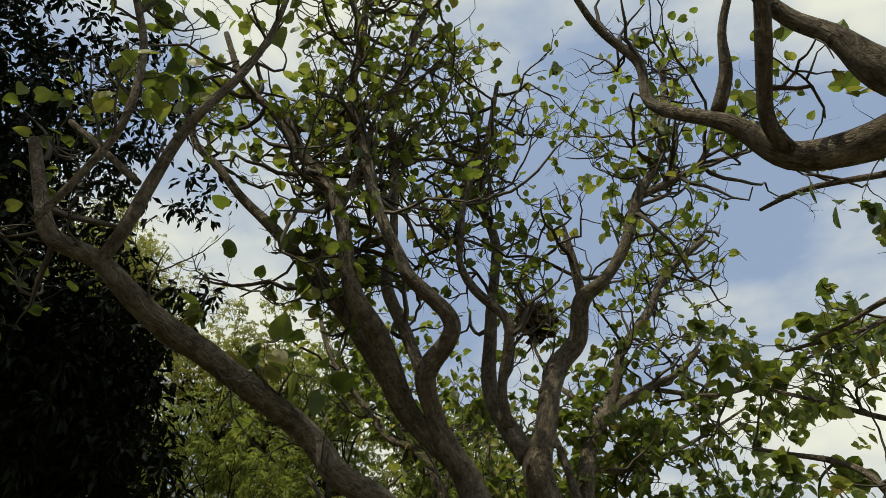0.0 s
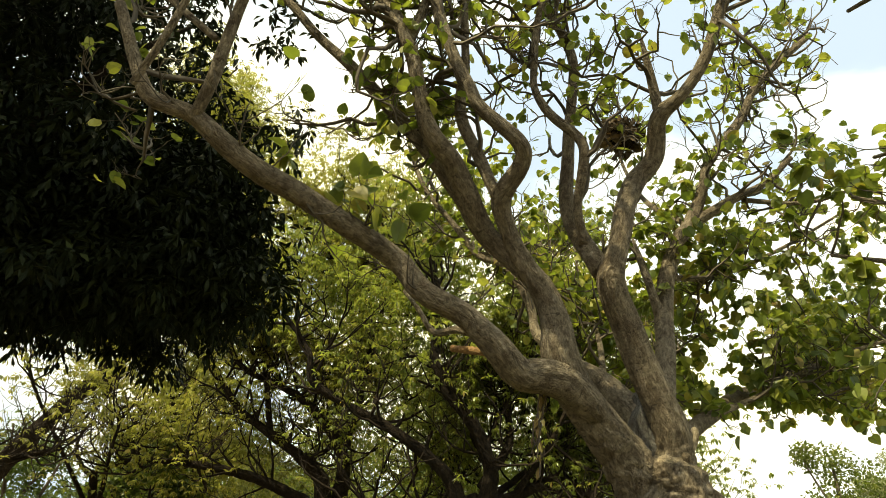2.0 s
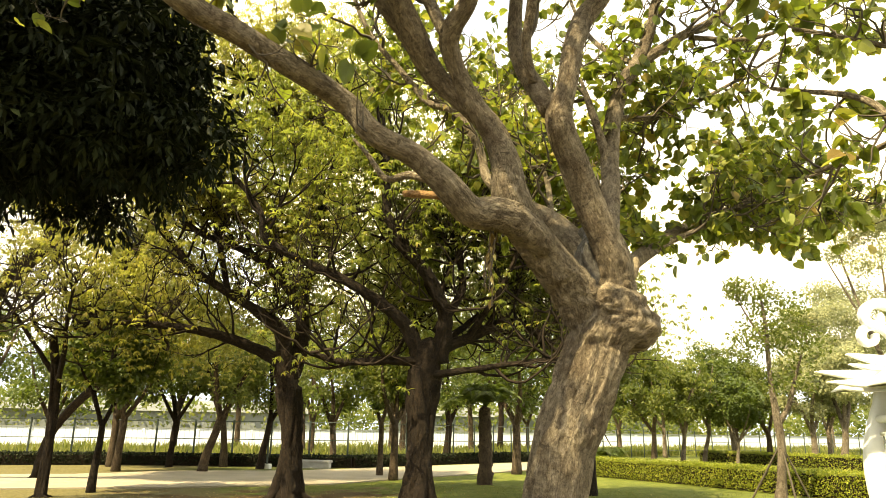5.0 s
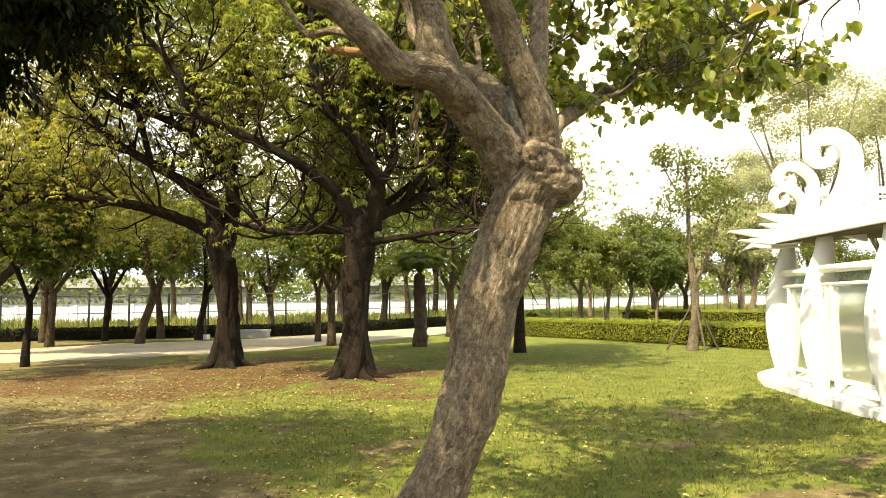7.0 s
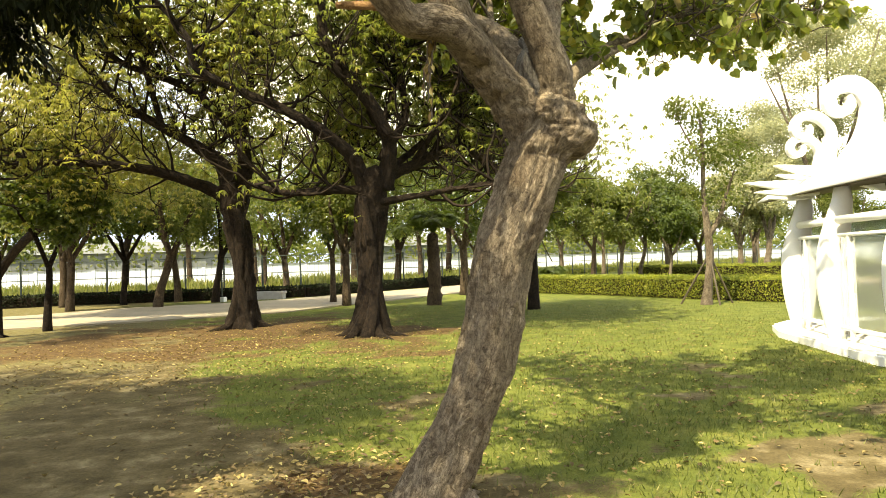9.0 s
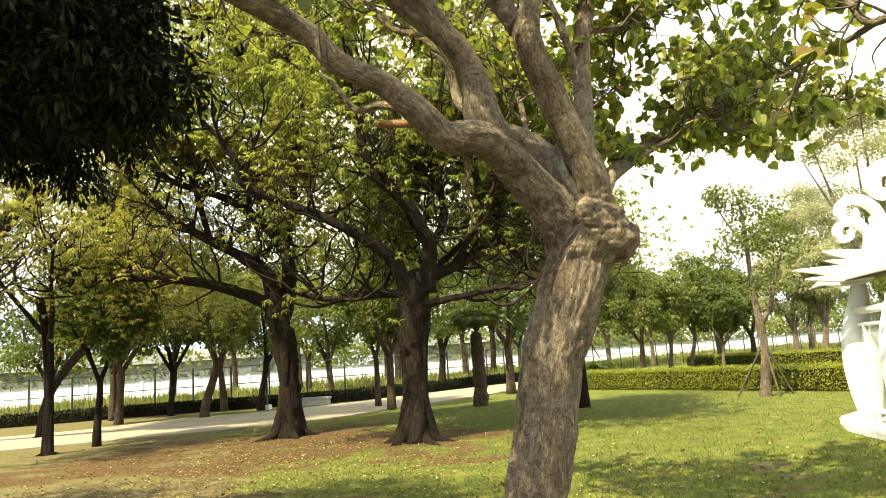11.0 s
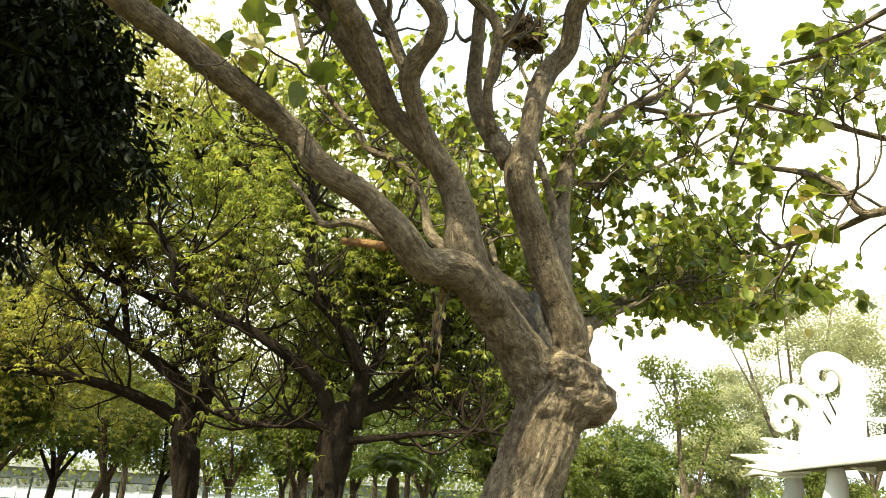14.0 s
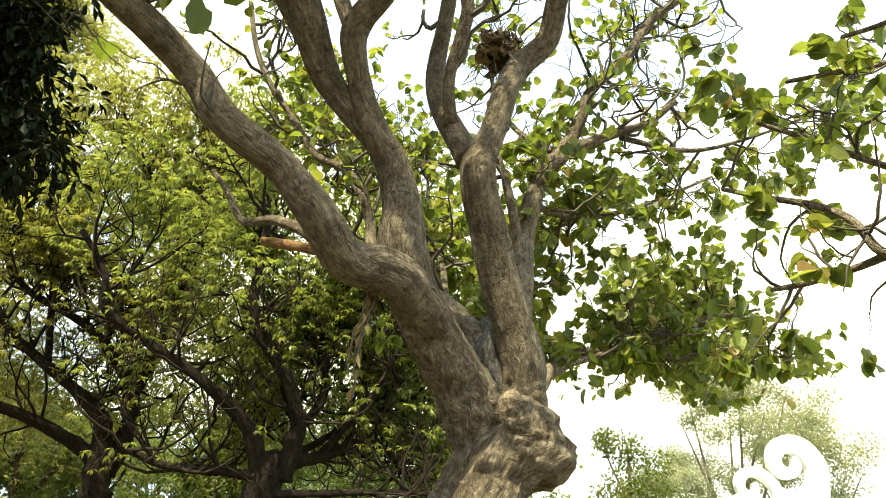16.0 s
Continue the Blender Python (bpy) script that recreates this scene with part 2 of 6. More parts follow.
def thing(name, place, label, category, group="", kind=""):
    ob = new(name)
    ob.location = place
    ob.empty_display_size = 0.1
    return tagged(ob, label, category, group, kind)


def spline(rows, step):
    """Places and radii along a smooth curve through rows of x, y, z, radius."""
    p = np.array(rows, float)
    p = np.vstack([2 * p[0] - p[1], p, 2 * p[-1] - p[-2]])
    out = []
    for a, b, c, d in zip(p, p[1:], p[2:], p[3:]):
        n = max(2, int(np.linalg.norm(c[:3] - b[:3]) / step))
        for t in np.arange(n) / n:
            out.append(0.5 * (2 * b + (c - a) * t + (2 * a - 5 * b + 4 * c - d) * t * t + (3 * b - a - 3 * c + d) * t ** 3))
    out.append(p[-2])
    out = np.array(out)
    for _ in range(2):
        out[1:-1] = 0.25 * out[:-2] + 0.5 * out[1:-1] + 0.25 * out[2:]
    out[:, 3] = np.maximum(out[:, 3], 0.002)
    return out


def limb(name, rows, sides, step, material, parent, relief=0.05, seed=0, origin=(0, 0, 0), label="", bosses=()):
    """A limb: a tube along a smooth curve, with ridges, swellings and bosses (place, size, height)."""
    line = spline(rows, step)
    pts, rad = line[:, :3], line[:, 3]
    tan = np.gradient(pts, axis=0)
    tan /= np.linalg.norm(tan, axis=1)[:, None]
    side = np.cross(tan[0], (0.3, 1.0, 0.1))
    length = np.concatenate([[0], np.cumsum(np.linalg.norm(np.diff(pts, axis=0), axis=1))])
    ang = np.arange(sides) * 2 * np.pi / sides
    verts, co = [], []
    for i, (p, r, t) in enumerate(zip(pts, rad, tan)):
        side = side - t * np.dot(side, t)
        side /= np.linalg.norm(side)
        up = np.cross(t, side)
        for a in ang:
            c, s = math.cos(a), math.sin(a)
            w = Vector((c * r, s * r, length[i])) + Vector((seed * 3.1, 0, 0))
            k = noise.noise(Vector((w.x * 26, w.y * 26, w.z * 4.0))) * 0.75 + noise.noise(Vector((w.x * 5, w.y * 5, w.z * 6))) * 0.7 + noise.noise(Vector((w.x * 11, w.y * 11, w.z * 1.6 + 7))) * 0.7
            k += max(0.0, 0.16 - abs(noise.noise(Vector((w.x * 9, w.y * 9, w.z * 1.9 + 3))))) * 4.5
            k += (abs(noise.noise(Vector((w.x * 55, w.y * 55, w.z * 8)))) - 0.25) * 0.6
            d = c * side + s * up
            q = p + d * r * (1 + relief * k)
            for bp, bs, bh in (bosses if 1.95 < q[2] < 3.0 else ()):
                e = np.linalg.norm(q - np.array(bp)) / bs
                if e < 1:
                    q = q + d * bh * (1 - e * e) ** 2 * (1 + 0.18 * math.sin(e * 16))
            if len(bosses) and 2.1 < q[2] < 2.85:
                v = Vector(q)
                f = math.sin(math.pi * (q[2] - 2.1) / 0.75)
                q = q + d * f * (0.02 * noise.noise(v * 26) + 0.020 * noise.noise(Vector((v.x * 9, v.y * 9, v.z * 44))) + 0.012 * abs(noise.noise(v * 45)))
            verts.append(q)
            co.append((c * r + seed, s * r, length[i]))
    n = len(pts)
    idx = np.arange(n * sides).reshape(n, sides)
    nxt = np.roll(idx, -1, axis=1)
    quads = np.stack([idx[:-1], nxt[:-1], nxt[1:], idx[1:]], axis=-1).reshape(-1, 4)
    tip = len(verts)
    verts.append(pts[-1] + tan[-1] * rad[-1] * 0.6)
    co.append((seed, 0, length[-1]))
    verts.append(pts[0] - tan[0] * rad[0] * 0.3)
    co.append((seed, 0, 0))
    caps = [(idx[-1, j], nxt[-1, j], tip, tip) for j in range(sides)] + [(nxt[0, j], idx[0, j], tip + 1, tip) for j in range(sides)]
    verts = np.array(verts) - np.array(origin)
    ob = mesh_object(name, verts, quads, material, parent, label)
    me = ob.data
    bm = bmesh.new()
    bm.from_mesh(me)
    bm.verts.ensure_lookup_table()
    for a, b, c, _ in caps:
        bm.faces.new((bm.verts[a], bm.verts[b], bm.verts[c])).smooth = True
    bm.to_mesh(me)
    bm.free()
    at = me.attributes.new("bark", "FLOAT_VECTOR", "POINT")
    at.data.foreach_set("vector", np.array(co, np.float32).ravel())
    return ob


def tube_set(name, lines, sides, material, parent, origin=(0, 0, 0), label="", kind="stuff"):
    """Many thin tubes in one mesh; each line is an array of x, y, z, radius."""
    verts, faces, at = [], [], 0
    ang = np.arange(sides) * 2 * np.pi / sides
    ca, sa = np.cos(ang), np.sin(ang)
    for line in lines:
        line = np.asarray(line)
        pts, rad = line[:, :3], line[:, 3]
        tan = np.gradient(pts, axis=0)
        tan /= np.maximum(np.linalg.norm(tan, axis=1), 1e-9)[:, None]
        ref = np.array((0.31, 0.87, 0.38))
        u = np.cross(tan, ref)
        u /= np.maximum(np.linalg.norm(u, axis=1), 1e-6)[:, None]
        w = np.cross(tan, u)
        ring = pts[:, None, :] + rad[:, None, None] * (u[:, None, :] * ca[None, :, None] + w[:, None, :] * sa[None, :, None])
        n = len(pts)
        idx = at + np.arange(n * sides).reshape(n, sides)
        nxt = np.roll(idx, -1, axis=1)
        faces.append(np.stack([idx[:-1], nxt[:-1], nxt[1:], idx[1:]], axis=-1).reshape(-1, 4))
        verts.append(ring.reshape(-1, 3))
        at += n * sides
    return mesh_object(name, np.vstack(verts) - np.array(origin), np.vstack(faces), material, parent, label, kind=kind)


HEART_V = np.array([(0, 0, 0), (0, 0.45, -0.05), (0, 1.0, -0.14), (-0.24, -0.10, 0.03), (-0.47, 0.16, 0.09), (-0.45, 0.48, 0.08), (-0.24, 0.80, 0.0),
                    (0.24, -0.10, 0.03), (0.47, 0.16, 0.09), (0.45, 0.48, 0.08), (0.24, 0.80, 0.0)])
HEART_F = np.array([(0, 4, 3), (0, 1, 4), (1, 5, 4), (1, 6, 5), (1, 2, 6), (0, 7, 8), (0, 8, 1), (1, 8, 9), (1, 9, 10), (1, 10, 2)])
LANCE_V = np.array([(0, 0, 0), (-0.19, 0.5, 0.05), (0, 0.55, -0.02), (0.19, 0.5, 0.05), (0, 1.0, -0.12)])
LANCE_F = np.array([(0, 2, 1), (0, 3, 2), (1, 2, 4), (2, 3, 4)])
OVAL_V = np.array([(0, 0, 0), (-0.28, 0.45, 0.06), (0.28, 0.45, 0.06), (0, 1.0, -0.08)])
OVAL_F = np.array([(0, 2, 1), (1, 2, 3)])
BLADE_V = np.array([(-0.06, 0, 0), (0.06, 0, 0), (0, 1, 0.25)])
BLADE_F = np.array([(0, 1, 2)])


def leaf_arrays(places, axes, normals, sizes, shape_v, shape_f):
    """Copies of a leaf shape as arrays of places and faces."""
    axes = axes / np.maximum(np.linalg.norm(axes, axis=1), 1e-6)[:, None]
    x = np.cross(axes, normals)
    x /= np.maximum(np.linalg.norm(x, axis=1), 1e-6)[:, None]
    z = np.cross(x, axes)
    m = np.stack([x, axes, z], axis=1) * sizes[:, None, None]
    v = places[:, None, :] + np.einsum("kj,nji->nki", shape_v, m)
    f = shape_f[None] + (np.arange(len(places)) * len(shape_v))[:, None, None]
    return v.reshape(-1, 3), f.reshape(-1, 3)


def leaf_set(name, places, axes, normals, sizes, shape, material, parent, origin=(0, 0, 0), label=""):
    v, f = leaf_arrays(np.asarray(places), np.asarray(axes), np.asarray(normals), np.asarray(sizes), *shape)
    return mesh_object(name, v - np.array(origin), f, material, parent, label, smooth=False, kind="stuff")


OBLONG = (LANCE_V * (0.95, 1, 1) + np.array([(0, 0, 0), (0, 0.14, 0), (0, 0.1, 0.02), (0, 0.14, 0), (0, 0, -0.05)]), LANCE_F)
SLIM = (LANCE_V * (0.4, 1, 1), LANCE_F)
HEART, LANCE, OVAL, BLADE = (HEART_V, HEART_F), (LANCE_V, LANCE_F), (OVAL_V, OVAL_F), (BLADE_V, BLADE_F)
rnd = np.random.default_rng(7)


def unit(n, rng):
    v = rng.normal(size=(n, 3))
    return v / np.linalg.norm(v, axis=1)[:, None]


def crooked(start, way, length, radius, rng, bend=0.45, lift=0.12, step=0.07):
    """One crooked twig as rows of x, y, z, radius."""
    n = max(3, int(length / step))
    p, d, out = np.array(start, float), np.array(way, float), []
    d /= np.linalg.norm(d)
    for i in range(n + 1):
        k = i / n
        out.append((*p, radius * (1 - 0.72 * k)))
        d = d + rng.normal(size=3) * bend * (0.6 if i % 3 else 1.3) + np.array((0, 0, lift))
        d /= np.linalg.norm(d)
        p = p + d * length / n
    return np.array(out)


def twiggery(lines, starts, rng, levels, lift=0.12, bend=0.4):
    """Grow twigs on twigs; returns all lines and the ends and joints where leaves sit (place, way)."""
    buds, level = [], starts
    for count, length, radius in levels:
        grown = []
        for line in level:
            n = len(line)
            for _ in range(rng.poisson(count)):
                i = int(rng.integers(max(1, n // 4), n))
                t = line[min(i, n - 1), :3] - line[max(0, i - 1), :3]
                t = t / max(np.linalg.norm(t), 1e-6)
                w = t * 0.6 + rng.normal(size=3) * 0.7
                r = min(radius, line[i, 3] * 0.85)
                grown.append(crooked(line[i, :3], w, length * rng.uniform(0.5, 1.3), r, rng, bend, lift, max(0.035, length / 9)))
        lines += grown
        level = grown
    for line in level:
        for i in (len(line) - 1, len(line) * 2 // 3):
            buds.append((line[i, :3], line[i, :3] - line[i - 1, :3]))
    return lines, buds


# ---- ground, path, walls ----
def cover(x, y):
    """How grassy and how littered with brown leaves the ground is at a place of the plan."""
    n = 0.6 * noise.noise(Vector((x * 0.45, y * 0.45, 5))) + 0.45 * noise.noise(Vector((x * 1.3, y * 1.3, 9))) + 0.3 * noise.noise(Vector((x * 3.1, y * 3.1, 2)))
    edge = 5.0 + max(0.0, -0.9 - x) * 1.5 - 0.6 * max(0.0, x - 0.3)
    grass = min(1.0, max(0.0, 0.42 + (y - edge) * 0.36 + n * 1.35))
    worn = noise.noise(Vector((x * 0.8, y * 0.8, 21))) + 0.5 * noise.noise(Vector((x * 2.1, y * 2.1, 25)))
    grass *= 1.0 - min(0.85, max(0.0, (worn - 0.12) * 2.4)) * min(1.0, max(0.25, (15 - y) / 6))
    litter = 0.0
    for tx, ty, r in ((-6.7, 17.4, 6.0), (-3.0, 15.2, 4.2), (-5.2, 14.2, 4.2), (-9.0, 14.5, 5.0), (-0.6, 4.9, 0.9)):
        litter = max(litter, 1.0 - math.hypot(x - tx, (y - ty) * 1.2) / r + 1.1 * n)
    litter = min(1.0, max(0.0, litter))
    dry = min(1.0, max(0.0, (-3.0 - x) * 0.14 + n * 0.9))
    return grass * (1 - 0.85 * litter) * (1 - 0.55 * dry), litter, dry


def ground_material():
    m, nt, bsdf = nodes("lawn_and_earth")
    co = object_coords(nt)
    b, c = noise_node(nt, co, 2.3, 6, 0.65), noise_node(nt, co, 42, 4, 0.7)
    d = noise_node(nt, co, 11, 4, 0.7)
    at = nt.nodes.new("ShaderNodeAttribute")
    at.attribute_name = "cover"
    sep = nt.nodes.new("ShaderNodeSeparateXYZ")
    nt.links.new(at.outputs["Vector"], sep.inputs[0])
    rough = mix_node(nt, 0.5, d, c)

    def mask(sock):
        add = nt.nodes.new("ShaderNodeMath")
        add.operation = "ADD"
        nt.links.new(sock, add.inputs[0]), nt.links.new(rough, add.inputs[1])
        return ramp_node(nt, add.outputs[0], [(0.8, (0, 0, 0)), (1.15, (1, 1, 1))])

    earth = ramp_node(nt, b, [(0.3, (0.050, 0.039, 0.018)), (0.52, (0.095, 0.076, 0.038)), (0.72, (0.21, 0.175, 0.105))])
    grass = ramp_node(nt, b, [(0.3, (0.054, 0.074, 0.017)), (0.55, (0.098, 0.114, 0.026)), (0.75, (0.165, 0.158, 0.05))])
    brown = ramp_node(nt, d, [(0.3, (0.036, 0.022, 0.011)), (0.55, (0.088, 0.055, 0.026)), (0.75, (0.20, 0.15, 0.06))])
    straw = ramp_node(nt, d, [(0.3, (0.062, 0.053, 0.022)), (0.7, (0.165, 0.145, 0.07))])
    col = mix_node(nt, mask(sep.outputs["Z"]), earth, straw)
    col = mix_node(nt, mask(sep.outputs["X"]), col, grass)
    col = mix_node(nt, mask(sep.outputs["Y"]), col, brown)
    col = mix_node(nt, 0.6, col, ramp_node(nt, c, [(0.3, (0.5, 0.5, 0.5)), (0.7, (1.35, 1.35, 1.3))]), "MULTIPLY")
    nt.links.new(col, bsdf.inputs["Base Color"])
    bsdf.inputs["Roughness"].default_value = 0.95
    bsdf.inputs["Specular IOR Level"].default_value = 0.1
    bump_node(nt, bsdf, rough, 0.8, 0.03)
    return m


def ground_height(x, y):
    near = math.exp(-((x - 1) ** 2 + (y - 8) ** 2) / 400)
    return (0.035 * noise.noise(Vector((x * 0.35, y * 0.35, 0))) + 0.012 * noise.noise(Vector((x * 1.7, y * 1.7, 4)))) * near


gx = np.concatenate([[-900, -300, -120, -60, -40, -30, -24, -20], np.arange(-17, 13.1, 0.25), [15, 18, 24, 30, 60, 120, 300, 900]])
gy = np.concatenate([[-600, -200, -60, -20, -8, -3], np.arange(0, 26.1, 0.25), np.arange(27, 62.1, 2.0), [90, 150, 300, 700, 1800]])
gv = [(x, y, ground_height(x, y) - 0.012) for y in gy for x in gx]
gi = np.arange(len(gv)).reshape(len(gy), len(gx))
gf = np.stack([gi[:-1, :-1], gi[:-1, 1:], gi[1:, 1:], gi[1:, :-1]], axis=-1).reshape(-1, 4)
ground = mesh_object("ground", gv, gf, ground_material())
tagged(ground, "park lawn of worn grass and bare earth", "ground", kind="structure")
ground.data.attributes.new("cover", "FLOAT_VECTOR", "POINT").data.foreach_set("vector", np.array([cover(x, y) for x, y, _ in gv], np.float32).ravel())


def strip(name, left, right, z0, z1, material, label, category, kind="structure"):
    """A slab between two polylines on the plan."""
    bm = bmesh.new()
    rows = []
    for (ax, ay), (bx, by) in zip(left, right):
        rows.append([bm.verts.new(c) for c in ((ax, ay, z0), (ax, ay, z1), (bx, by, z1), (bx, by, z0))])
    for a, b in zip(rows, rows[1:]):
        for i in range(3):
            bm.faces.new((a[i], a[i + 1], b[i + 1], b[i]))
    bm.faces.new(rows[0]), bm.faces.new(rows[-1][::-1])
    bmesh.ops.recalc_face_normals(bm, faces=bm.faces)
    ob = part(name, bm, material)
    return tagged(ob, label, category, kind=kind)


strip("path", [(-40, 3), (-25, 12.5), (-14.4, 19.2), (-11.6, 20.6), (-7.6, 23.6), (-6.0, 27.6), (-2.3, 35.5), (2, 44), (9, 58)],
      [(-46, 11), (-30, 19), (-18.6, 25.4), (-16.4, 29.2), (-12, 31.4), (-9.8, 35), (-6.3, 41), (-2.5, 48), (4, 61)],
      -0.1, 0.03, PATHWAY, "pale sunlit paved park path", "path")

FENCE_LINE = [(-48, 20), (-30, 31.5), (-22, 35.3), (-10.5, 37.5), (-5.5, 46), (0, 56), (10, 70), (30, 84)]


def along(line, gap):
    """Places and directions every gap metres along a polyline."""
    out, carry = [], 0.0
    for (ax, ay), (bx, by) in zip(line, line[1:]):
        n = math.hypot(bx - ax, by - ay)
        ux, uy = (bx - ax) / n, (by - ay) / n
        d = carry
        while d < n:
            out.append((ax + ux * d, ay + uy * d, ux, uy))
            d += gap
        carry = d - n
    return out


def box(bm, x0, y0, z0, x1, y1, z1, bevel=0.0):
    r = bmesh.ops.create_cube(bm, size=1.0)
    for v in r["verts"]:
        v.co = Vector(((x0 + x1) / 2 + v.co.x * (x1 - x0), (y0 + y1) / 2 + v.co.y * (y1 - y0), (z0 + z1) / 2 + v.co.z * (z1 - z0)))
    if bevel:
        es = list({e for v in r["verts"] for e in v.link_edges})
        bmesh.ops.bevel(bm, geom=es, offset=bevel, segments=2, affect="EDGES")
    return r


def rod(bm, a, b, r, sides=8):
    a, b = Vector(a), Vector(b)
    d = b - a
    m = Matrix.Translation((a + b) / 2) @ d.to_track_quat("Z", "Y").to_matrix().to_4x4()
    return bmesh.ops.create_cone(bm, cap_ends=True, segments=sides, radius1=r, radius2=r, depth=d.length, matrix=m)


fence = thing("fence", (-15, 36, 0), "dark green steel wire fence beyond the path", "fence", kind="structure")
f_posts = along(FENCE_LINE, 2.05)
for x, y, ux, uy in f_posts:
    bm = bmesh.new()
    rod(bm, (x + 15, y - 36, -0.05), (x + 15, y - 36, 2.3), 0.05, 6)
    part("post", bm, STEEL, fence)
for z in (0.55, 1.3, 2.22):
    lines = [np.array([(x + 15, y - 36, z, 0.022) for x, y, _, _ in f_posts])]
    tube_set("rail", lines, 4, STEEL, fence, kind="")
wires = []
for x, y, ux, uy in along(FENCE_LINE[:5], 0.25):
    wires.append(np.array([(x + 15, y - 36, 0.5, 0.006), (x + 15, y - 36, 2.22, 0.006)]))
tube_set("wire_mesh", wires, 3, STEEL, fence)


# far white boundary wall in panels with piers
WALL_LINE = [(-110, 52), (-51, 75), (-22, 86), (12, 98), (60, 115), (120, 134)]
bm = bmesh.new()
for (ax, ay), (bx, by) in zip(WALL_LINE, WALL_LINE[1:]):
    d = Vector((bx - ax, by - ay, 0))
    m = Matrix.Translation(((ax + bx) / 2, (ay + by) / 2, 0)) @ Matrix.Rotation(math.atan2(d.y, d.x), 4, "Z")
    r = bmesh.ops.create_cube(bm, size=1.0)
    for v in r["verts"]:
        v.co = m @ Vector((v.co.x * d.length, v.co.y * 0.25, 1.0 + v.co.z * 2.0))
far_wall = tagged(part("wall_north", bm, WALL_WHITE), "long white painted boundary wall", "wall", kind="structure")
bm = bmesh.new()
for x, y, ux, uy in along(WALL_LINE, 6.0):
    m = Matrix.Translation((x, y, 1.02)) @ Matrix.Rotation(math.atan2(uy, ux), 4, "Z")
    bmesh.ops.create_cube(bm, size=1.0, matrix=m @ Matrix.Diagonal((0.35, 0.4, 2.06, 1)))
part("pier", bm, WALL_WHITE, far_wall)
bm = bmesh.new()
for (ax, ay), (bx, by) in zip(WALL_LINE, WALL_LINE[1:]):
    d = Vector((bx - ax, by - ay, 0))
    m = Matrix.Translation(((ax + bx) / 2, (ay + by) / 2, 2.05)) @ Matrix.Rotation(math.atan2(d.y, d.x), 4, "Z")
    bmesh.ops.create_cube(bm, size=1.0, matrix=m @ Matrix.Diagonal((d.length, 0.42, 0.12, 1)))
part("coping", bm, FAR_GREY, far_wall)


# ---- trees ----
def roots(parent, at, radius, count, seed, origin, material):
    """Root flares that run out from the foot of a trunk and sink into the ground."""
    rng = np.random.default_rng(seed + 500)
    for i in range(count):
        a = 2 * math.pi * (i + rng.uniform(-0.3, 0.3)) / count
        ux, uy = math.cos(a), math.sin(a)
        n = radius * rng.uniform(1.7, 2.6)
        rows = [(at[0] + ux * radius * 0.25, at[1] + uy * radius * 0.25, radius * 1.3, radius * 0.28), (at[0] + ux * radius * 0.75, at[1] + uy * radius * 0.75, radius * 0.45, radius * 0.3),
                (at[0] + ux * radius * 1.2, at[1] + uy * radius * 1.2, radius * 0.08, radius * 0.22), (at[0] + ux * n, at[1] + uy * n, -radius * 0.12, radius * 0.1)]
        limb("root", rows, 10, 0.05, material, parent, 0.08, seed + i, origin)


BOSSES = [((0.92, 4.40, 2.58), 0.075, 0.03), ((1.14, 4.45, 2.33), 0.19, 0.085), ((1.08, 4.4, 2.5), 0.1, 0.04), ((0.78, 4.36, 2.3), 0.12, 0.03), ((0.70, 4.32, 2.18), 0.10, 0.03)]
boss_rng = random.Random(5)
for _ in range(95):
    a, z = boss_rng.uniform(-3.6, 0.6), boss_rng.uniform(2.1, 2.75)
    BOSSES.append(((0.95 + 0.2 * math.cos(a), 4.58 + 0.2 * math.sin(a), z), boss_rng.uniform(0.03, 0.075), boss_rng.uniform(0.006, 0.024)))


